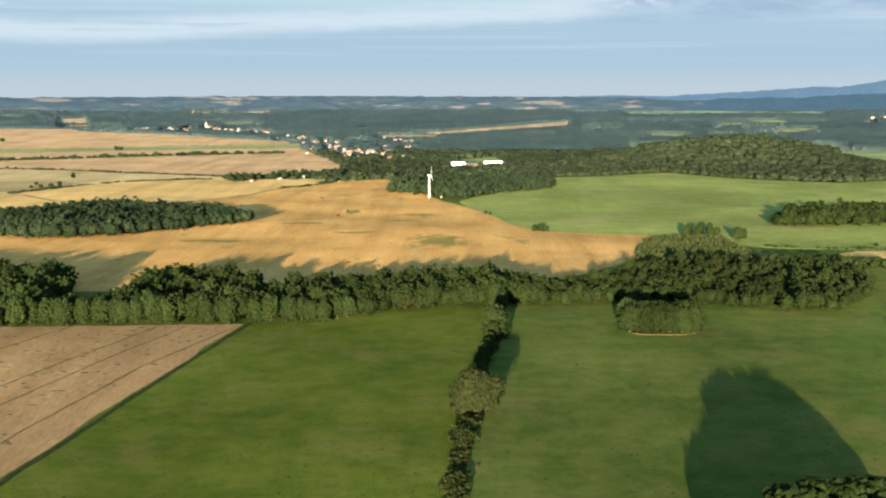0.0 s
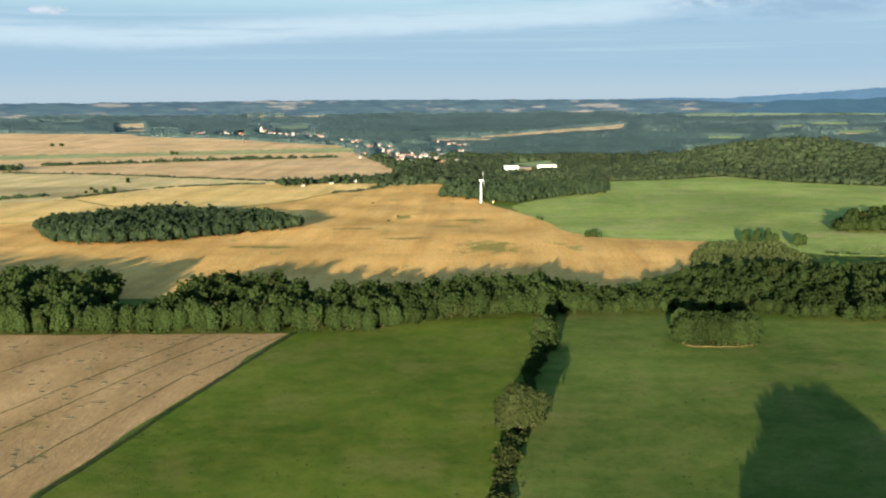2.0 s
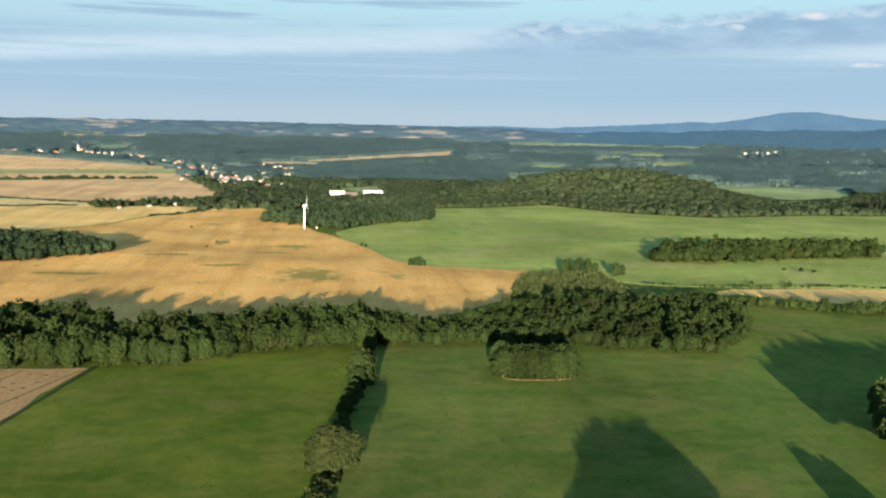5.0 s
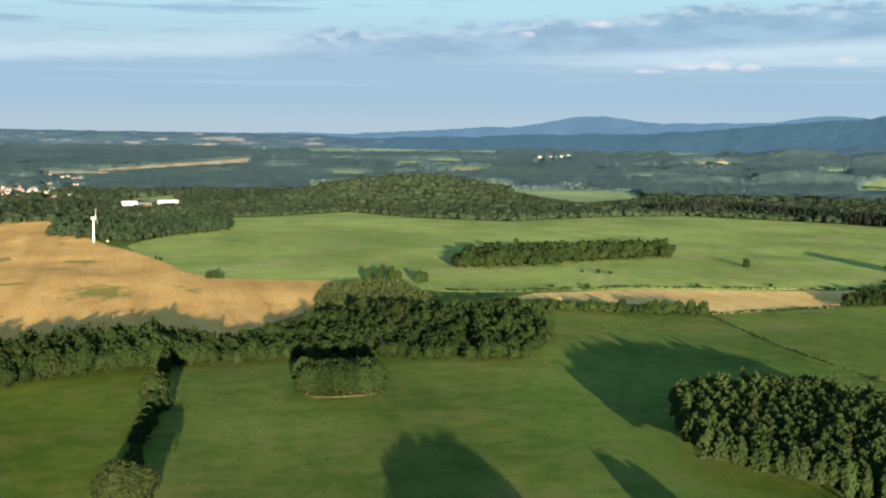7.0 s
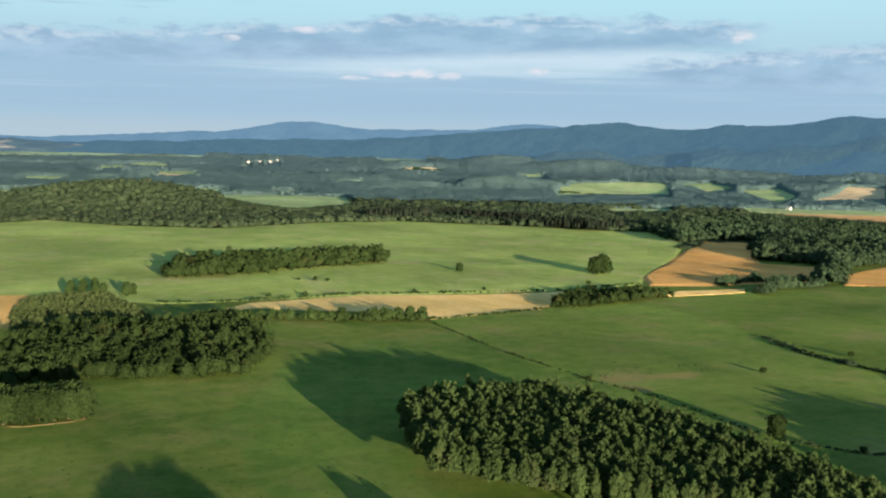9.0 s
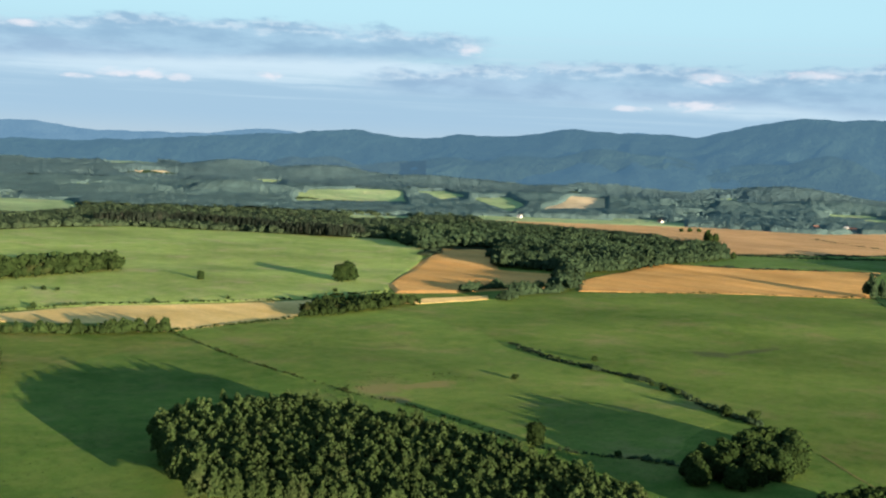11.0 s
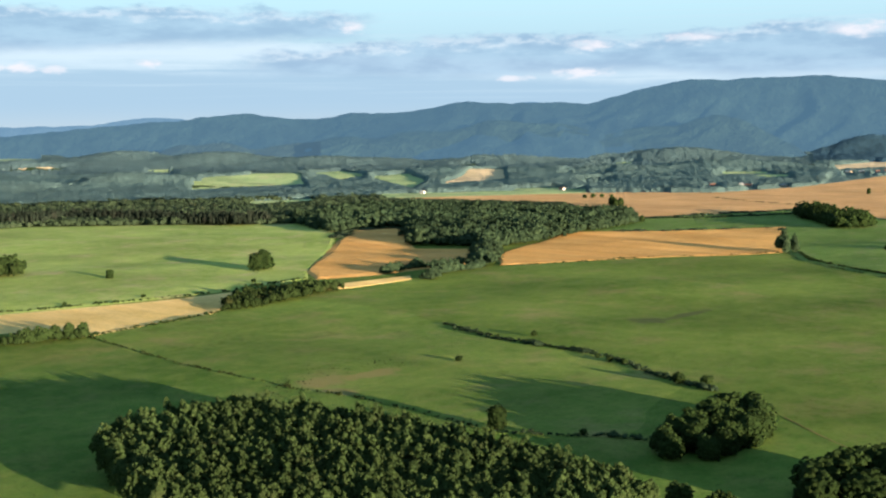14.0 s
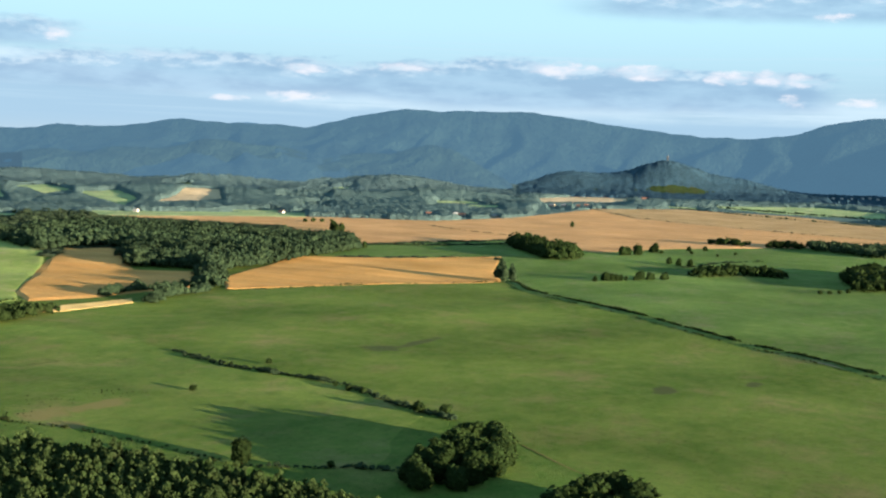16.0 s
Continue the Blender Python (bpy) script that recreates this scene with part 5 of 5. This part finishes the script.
# the strip of barley and its hedges
hedgerow("tall_hedge", [(262, 815), (300, 797), (340, 772), (372, 756), (402, 747)], 11, 2.4, 0.40, LEAF, "scrubby tall hedge below a barley strip", MID_FAR)
for x, y, s in ((384, 752, 0.7), (392, 750, 0.75), (400, 747, 0.7), (350, 770, 0.65), (330, 780, 0.6)):
    plant(BROAD, x, y, s, "small round tree in a hedge below a barley strip", "strip hedge trees")
px, py = scatter([(522, 766), (560, 760), (610, 768), (662, 780), (655, 800), (600, 812), (560, 800)], 5.2)
joined("tall_hedge", MID_FAR, px, py, 0.55, LEAF, "thick tall hedge of small trees beside barley")
hedgerow("tall_hedge", [(742, 758), (765, 772), (790, 774), (815, 768), (836, 776)], 8, 1.6, 0.40, LEAF_DARK, "scrubby tall hedge between wheat and grass", MID_FAR)
hedgerow("tall_hedge", [(752, 820), (780, 826), (815, 820), (850, 812)], 7, 1.6, 0.40, LEAF_DARK, "dark hedge at the corner of a wheat field", MID_FAR)
hedgerow("hedge", [(262, 905), (333, 890), (421, 888), (500, 868), (590, 842), (690, 858)], 5, 3.0, 0.8, LEAF, "scrubby hedge between barley and pasture")
hedgerow("hedge", [(402, 746), (470, 755), (522, 768)], 4, 2.4, 0.7, LEAF, "low hedge along the foot of a barley strip")
hedgerow("hedge", [(850, 765), (1000, 690), (1127, 610)], 3, 2.6, 0.6, LEAF_GREY, "weedy margin below a russet wheat field")

# the pasture on the rise
plant(BROAD_DARK, 704, 937, 1.35, "single large round tree on open pasture", "", 0.95)
plant(BROAD_DARK, 714, 941, 1.4, "large round tree crowding another on open pasture", "", 0.95)
plant(BROAD_DARK, 579, 990, 0.62, "small single tree on open pasture")
for x, y, s in ((210, 968, 0.8), (220, 970, 0.85), (230, 966, 0.8), (238, 975, 0.8), (252, 958, 0.9), (258, 962, 0.85), (216, 990, 0.8), (228, 1000, 0.8), (240, 1010, 0.7), (82, 1007, 0.6), (88, 1009, 0.7), (93, 1006, 0.5), (44, 1160, 0.35), (48, 1150, 0.3)):
    plant(BROAD, x, y, s * 0.82, "small tree on the edge of pasture and wheat", "pasture edge trees")
for x, y, s in ((422, 975, 0.9), (430, 968, 0.7), (376, 893, 0.9), (410, 985, 0.6), (350, 905, 0.7), (470, 884, 0.7), (530, 870, 0.7), (640, 868, 0.8), (-105, 1131, 0.6), (-144, 1341, 0.6), (-100, 1180, 0.5)):
    plant(BUSH, x, y, s, "low dark bush at a field margin", "field margin bushes")

# the meadows and fields beyond the track
TWIN = [tree_model("poplar_tree", "tall dark slender tree beside a farm track", LEAF_DARK, 16, 8.0, "round", 150, 0.9, 0.0, ICO2) for _ in range(2)]
for x, y, s in ((1126, 604, 1.15), (1136, 612, 1.55), (1132, 598, 1.25), (1143, 620, 1.0)):
    plant(TWIN, x, y, s, "tall slender tree beside the bend of a farm track", "track bend trees")
for poly, gap, s, lab in (
        ([(1404, 667), (1415, 643), (1448, 629), (1540, 665), (1600, 720), (1665, 795), (1650, 820), (1560, 775), (1500, 725)], 11, 1.25, "dark green trees of a rounded copse by the grain field"),
        ([(1951, 580), (1944, 515), (1985, 510), (1995, 580)], 12, 0.95, "dark green trees of a copse in the grain"),
        ([(1955, 480), (1957, 425), (2000, 420), (2005, 480)], 12, 0.95, "dark green trees of a small copse on a field edge"),
        ([(1327, 450), (1350, 430), (1385, 405), (1395, 360), (1410, 350), (1440, 385), (1425, 425), (1400, 455), (1360, 465)], 11, 0.85, "dark green trees of a hedge line between two meadows"),
        ([(1391, 288), (1314, 268), (1330, 235), (1420, 180), (1530, 200), (1540, 280), (1450, 300)], 11, 1.15, "dark green trees of a wood corner on the meadow")):
    px, py = scatter(poly, gap * 0.72)
    joined("copse", MID_FAR, px, py, s * rim_size(poly, px, py, 14, 0.65), LEAF_DEEP, lab)
px, py = scatter([(1951, 405), (1908, 344), (1848, 280), (1960, 240), (2060, 300), (2040, 420)], 11)
joined("wood", MID_FAR, px, py, 1.0, LEAF_DARK, "dark wood beyond the meadows")
for x, y, s in ((1589, 615, 1.0), (1600, 611, 0.9), (1613, 600, 1.15), (1625, 600, 0.8), (1698, 597, 1.05), (1689, 600, 0.75), (1788, 541, 0.6), (1760, 560, 0.6), (1499, 523, 0.7), (1483, 506, 0.75), (1467, 487, 0.8)):
    plant(BROAD_DARK, x, y, s, "tree of a loose group between meadow and grain", "meadow edge trees")
for x, y, s in ((1256, 297, 1.1), (1268, 289, 0.9), (1281, 281, 1.0), (1294, 273, 1.2), (1687, 500, 0.9), (1743, 485, 1.0), (1682, 583, 1.2), (1708, 543, 1.1)):
    plant(BUSH, x, y, s, "dark bush at the edge of a far meadow", "far meadow bushes")
for x, y in zip(np.linspace(1196, 1275, 13), np.linspace(524, 466, 13)):
    plant(BROAD_DARK, x + rng.uniform(-5, 5), y + rng.uniform(-5, 5), rng.uniform(0.35, 0.85), "small tree in a row across the meadow", "meadow row trees")
for x, y, s in ((1868, 1338, 1.1), (1885, 1330, 1.3), (1901, 1320, 1.2), (1920, 1310, 0.9)):
    plant(BUSH, x, y, s * 1.5, "dark bush out in the grain", "grain field bushes")
for x, y, s in ((1684, 1161, 1.2), (1694, 1150, 1.1), (1676, 1150, 1.0), (1384, 949, 0.8), (1400, 935, 0.7), (1395, 958, 0.7), (2244, 923, 0.85)):
    plant(BROAD, x, y, s, "single tree at the edge of the grain", "grain edge trees")
hedgerow("hedge", [(1435, 509), (1452, 490), (1500, 480), (1560, 470), (1640, 430)], 6, 3.5, 1.0, LEAF_DARK, "hedge across the far meadow")
hedgerow("hedge", [(1460, 965), (1526, 895), (1580, 855), (1660, 818), (1735, 850)], 8, 3.2, 1.3, LEAF_DARK, "thick hedge between meadow and grain field")
hedgerow("hedge", [(2004, 1136), (1908, 1006), (1855, 904), (1800, 830)], 5, 3.5, 1.0, LEAF_DARK, "hedge crossing the orange grain field")
hedgerow("hedge", [(3124, 1171), (2772, 935), (2580, 657), (2399, 324)], 5, 5, 1.1, LEAF_DARK, "low hedge between orange and pinkish grain")
hedgerow("hedge", [(3635, 1073), (3480, 730), (3333, 400)], 10, 6, 2.2, LEAF_DARK, "dark hedge behind the cut grain")
hedgerow("hedge", [(3408, 997), (3250, 800), (3131, 621), (2963, 370)], 8, 5, 1.6, LEAF_DARK, "long hedge at the end of the grain field")
hedgerow("hedge", [(-860, 2124), (-600, 2285), (-339, 2410)], 9, 4.2, 3.0, LEAF_DARK, "row of dark bushes between grain fields")
hedgerow("hedge", [(-1000, 1988), (-876, 1944), (-686, 1890), (-507, 1805), (-316, 1710)], 3, 20, 1.6, LEAF_DARK, "widely spaced bushes along a field track")
hedgerow("hedge", [(-618, 1384), (-595, 1398), (-574, 1433)], 7, 2.5, 1.8, LEAF_DARK, "dark hedge between barley and hay")
px, py = scatter([(-930, 1960), (-850, 1972), (-850, 2020), (-930, 2030)], 10)
joined("copse", MID_FAR, px, py, 0.8, LEAF_DARK, "small dark wood in the grain")
for x, y, s in ((-1183, 2981, 2.0), (-1156, 2978, 2.2), (-736, 2558, 2.2), (-728, 2561, 1.8), (-555, 1542, 1.2), (-528, 1556, 1.2), (-554, 1694, 1.3)):
    plant(BUSH, x, y, s, "dark bush standing in a far field", "far field bushes")
for x, y, s in ((-530, 1488, 1.3), (-520, 1496, 1.4), (-512, 1508, 1.2), (-568, 1736, 1.2), (-540, 1480, 1.0)):
    plant(BUSH, x, y, s, "dark bush standing in hay", "hay field bushes")
px, py = scatter([(-300, 1600), (-200, 1660), (-60, 1660), (-60, 1700), (-180, 1720), (-320, 1640)], 12)
joined("wood", MID_FAR, px, py, 0.8, LEAF_DARK, "trees round a farm behind the barley")


# ---- buildings ----
def box(bm, x0, x1, y0, y1, z0, z1):
    c = [bm.verts.new(p) for p in ((x0, y0, z0), (x1, y0, z0), (x1, y1, z0), (x0, y1, z0), (x0, y0, z1), (x1, y0, z1), (x1, y1, z1), (x0, y1, z1))]
    for f in ((3, 2, 1, 0), (4, 5, 6, 7), (0, 1, 5, 4), (1, 2, 6, 5), (2, 3, 7, 6), (3, 0, 4, 7)):
        bm.faces.new([c[q] for q in f])
    return bm


def house(name, w, d, h, pitch, wall, roof, label, rows=1, cols=3):
    """A gabled house: walls, two roof slopes, chimney, windows and a door."""
    root = thing(name, (0, 0, -300), label, "house")
    bm = bmesh.new()
    q = [bm.verts.new(p) for p in ((-w / 2, -d / 2, -1), (w / 2, -d / 2, -1), (w / 2, d / 2, -1), (-w / 2, d / 2, -1), (-w / 2, -d / 2, h), (w / 2, -d / 2, h), (w / 2, d / 2, h), (-w / 2, d / 2, h), (-w / 2, 0, h + pitch), (w / 2, 0, h + pitch))]
    for f in ((0, 1, 5, 4), (2, 3, 7, 6), (1, 2, 6, 9, 5), (3, 0, 4, 8, 7), (4, 5, 9, 8), (6, 7, 8, 9)):
        bm.faces.new([q[k] for k in f])
    part("wall", bm, wall, root)
    for side in (-1, 1):
        bm = bmesh.new()
        e = side * (d / 2 + 0.5)
        low = h - 0.5 * pitch / (d / 2)
        pts = [(-w / 2 - 0.4, e, low), (w / 2 + 0.4, e, low), (w / 2 + 0.4, 0, h + pitch), (-w / 2 - 0.4, 0, h + pitch)]
        a = [bm.verts.new((x, y, z + 0.05)) for x, y, z in pts] + [bm.verts.new((x, y, z + 0.3)) for x, y, z in pts]
        for f in ((0, 1, 2, 3), (4, 5, 6, 7), (0, 1, 5, 4), (1, 2, 6, 5), (2, 3, 7, 6), (3, 0, 4, 7)):
            bm.faces.new([a[k] for k in f])
        bmesh.ops.recalc_face_normals(bm, faces=bm.faces[:])
        part("roof", bm, roof, root)
    if pitch > 1.5:
        part("chimney", box(bmesh.new(), w * 0.2, w * 0.2 + 0.8, -0.4, 0.4, h + pitch - 0.9, h + pitch + 1.1), TILE, root)
    for r in range(rows):
        for c in range(cols):
            x, z = -w / 2 + (c + 0.5) * w / cols, 1.0 + r * 2.8
            part("window", box(bmesh.new(), x - 0.6, x + 0.6, -d / 2 - 0.04, -d / 2 + 0.1, z, z + 1.3), GLASS, root)
    part("door", box(bmesh.new(), w / 2 - 1.4, w / 2 - 0.5, -d / 2 - 0.05, -d / 2 + 0.1, -0.9, 1.1), BARK, root)
    return root


HOUSE_MODELS = [house("house", 12, 8.5, 5.2, 3.6, PLASTER, TILE, "white village house with a red tiled roof", 2, 4),
                house("house", 14, 9, 4.2, 3.2, CREAM, SLATE, "cream village house with a grey roof", 1, 5),
                house("house", 10, 8, 6.0, 3.0, PLASTER, SLATE, "tall white village house with a grey roof", 2, 3),
                house("house", 16, 8, 3.6, 3.4, PLASTER, TILE, "long low white farmhouse with a red roof", 1, 6)]


def settle(model, x, y, size, turn, group=""):
    place = pose(x, y, float(ground_z(x, y)), 0, 0, turn)
    if model in USED:
        ob = copy_thing(model, place)
    else:
        USED.add(model)
        ob = model
        ob.matrix_world = place
    ob.scale = (size, size, size)
    return tagged(ob, "", "", group)


for homes, group, size in ((VILLAGE_LEFT, "houses of the far village", 0.66), (VILLAGE_MID, "houses of the village", 0.58), (FARM_LEFT, "farm buildings", 0.5), (VILLAGE_RIGHT, "houses under the hills", 1.0), (VILLAGE_FAR, "houses on the far slope", 0.95)):
    for x, y in homes:
        settle(HOUSE_MODELS[2 if homes is VILLAGE_FAR else rng.integers(4)], x, y, size * rng.uniform(0.85, 1.2), -math.degrees(math.atan2(x, y)) + rng.uniform(-50, 50), group)

for (x, y), w, h in ((HALLS[0], 24, 8.0), (HALLS[1], 32, 7.5)):
    hall = house("factory_hall", w, 16, h, 0.9, HALL_WHITE, SLATE, "white flat-roofed factory hall in front of woods", 1, 7)
    hall.matrix_world = pose(x - (12 if w < 25 else 0), y, float(ground_z(x, y)), 0, 0, 6)
shed = house("open_shed", 22, 10, 4.5, 0.8, BARK, SLATE, "low dark open-sided shed between white halls", 1, 5)
shed.matrix_world = pose(50, 1968, float(ground_z(50, 1968)), 0, 0, 4)

church = thing("church", (*CHURCH, float(ground_z(*CHURCH))), "pale village church with a tall white tower", "church", size=0.75)
part("nave", box(bmesh.new(), 6, 30, -6, 6, -1, 9), CREAM, church)
bm = box(bmesh.new(), 5.5, 30.5, -6.6, 6.6, 9.0, 9.4)
top = [bm.verts.new((x, 0, 15)) for x in (5.5, 30.5)]
bm.verts.ensure_lookup_table()
for f in ((bm.verts[4], bm.verts[5], top[1], top[0]), (bm.verts[6], bm.verts[7], top[0], top[1]), (bm.verts[5], bm.verts[6], top[1]), (bm.verts[7], bm.verts[4], top[0])):
    bm.faces.new(f)
part("roof", bm, TILE, church)
part("tower", box(bmesh.new(), -4, 4, -4, 4, -1, 22), PLASTER, church, "tall white plastered tower")
bm = bmesh.new()
bmesh.ops.create_cone(bm, cap_ends=True, segments=8, radius1=5.2, radius2=0.2, depth=11, matrix=Matrix.Translation((0, 0, 27.4)))
part("spire", bm, SLATE, church, "dark pointed spire")

# ---- the wind turbine ----
TX, TY = -16, 1321
turbine = thing("wind_turbine", (TX, TY, float(ground_z(TX, TY))), "slim white wind turbine standing in ripe wheat", "wind turbine", turn=76)
bm = bmesh.new()
bmesh.ops.create_cone(bm, cap_ends=True, segments=20, radius1=0.95, radius2=0.5, depth=27, matrix=Matrix.Translation((0, 0, 13.0)))
part("tower", bm, WHITE_STEEL, turbine)
bm = box(bmesh.new(), -0.8, 0.8, -1.8, 2.2, 26.5, 28.1)
bmesh.ops.bevel(bm, geom=bm.edges[:], offset=0.4, segments=2, affect="EDGES")
part("nacelle", bm, WHITE_STEEL, turbine, "rounded white machine housing")
bm = bmesh.new()
bmesh.ops.create_uvsphere(bm, u_segments=14, v_segments=8, radius=0.7, matrix=Matrix.Translation((0, -2.3, 27.3)))
hub = part("hub", bm, WHITE_STEEL, turbine)
for turn in (8, 128, 248):
    bm = bmesh.new()
    rings = []
    for f in np.linspace(0, 1, 8):
        chord, thick, z = 0.95 * (1 - 0.72 * f), 0.26 * (1 - 0.8 * f), 0.7 + 11.0 * f
        rings.append([bm.verts.new((chord * math.cos(a) * (0.5 if math.cos(a) > 0 else 0.8), thick * math.sin(a), z)) for a in np.linspace(0, 2 * math.pi, 8, endpoint=False)])
    for r0, r1 in zip(rings, rings[1:]):
        for q in range(8):
            bm.faces.new((r0[q], r0[(q + 1) % 8], r1[(q + 1) % 8], r1[q]))
    bm.faces.new(rings[-1])
    bmesh.ops.transform(bm, matrix=Matrix.Translation((0, -2.4, 27.3)) @ Matrix.Rotation(radians(turn), 4, "Y"), verts=bm.verts[:])
    part("blade", bm, WHITE_STEEL, hub)
transformer = thing("transformer_box", (TX + 14, TY + 12, float(ground_z(TX + 14, TY + 12))), "small pale transformer box beside the turbine", "transformer box")
part("body", box(bmesh.new(), -1.0, 1.0, -0.8, 0.8, -0.3, 1.7), CREAM, transformer)
part("roof", box(bmesh.new(), -1.15, 1.15, -0.95, 0.95, 1.7, 1.9), SLATE, transformer)

# ---- a lookout tower on the wooded hill ----
LX, LY = 4249, 1258
lookout = thing("lookout_tower", (LX, LY, float(ground_z(LX, LY))), "thin dark lookout tower on a wooded hill", "tower")
bm = bmesh.new()
bmesh.ops.create_cone(bm, cap_ends=True, segments=8, radius1=3.0, radius2=2.0, depth=26, matrix=Matrix.Translation((0, 0, 12)))
part("shaft", bm, BARK, lookout)
bm = bmesh.new()
bmesh.ops.create_cone(bm, cap_ends=True, segments=8, radius1=3.6, radius2=3.6, depth=3, matrix=Matrix.Translation((0, 0, 26)))
part("platform", bm, BARK, lookout)
bm = bmesh.new()
bmesh.ops.create_cone(bm, cap_ends=True, segments=8, radius1=3.8, radius2=0.3, depth=3, matrix=Matrix.Translation((0, 0, 29)))
part("roof", bm, SLATE, lookout)

# ---- a wooden power pole on the pasture ----
pole = thing("power_pole", (879, 1063, float(ground_z(879, 1063))), "weathered wooden power pole standing in pasture", "pole", turn=30)
bm = bmesh.new()
bmesh.ops.create_cone(bm, cap_ends=True, segments=10, radius1=0.17, radius2=0.11, depth=9.5, matrix=Matrix.Translation((0, 0, 4.4)))
part("post", bm, BARK, pole)
part("crossarm", box(bmesh.new(), -0.9, 0.9, -0.07, 0.07, 8.4, 8.55), BARK, pole)
for x in (-0.8, 0.0, 0.8):
    bm = bmesh.new()
    bmesh.ops.create_cone(bm, cap_ends=True, segments=8, radius1=0.08, radius2=0.05, depth=0.25, matrix=Matrix.Translation((x, 0, 8.67 if x else 9.27)))
    part("insulator", bm, PLASTER, pole, "pale ceramic insulator")
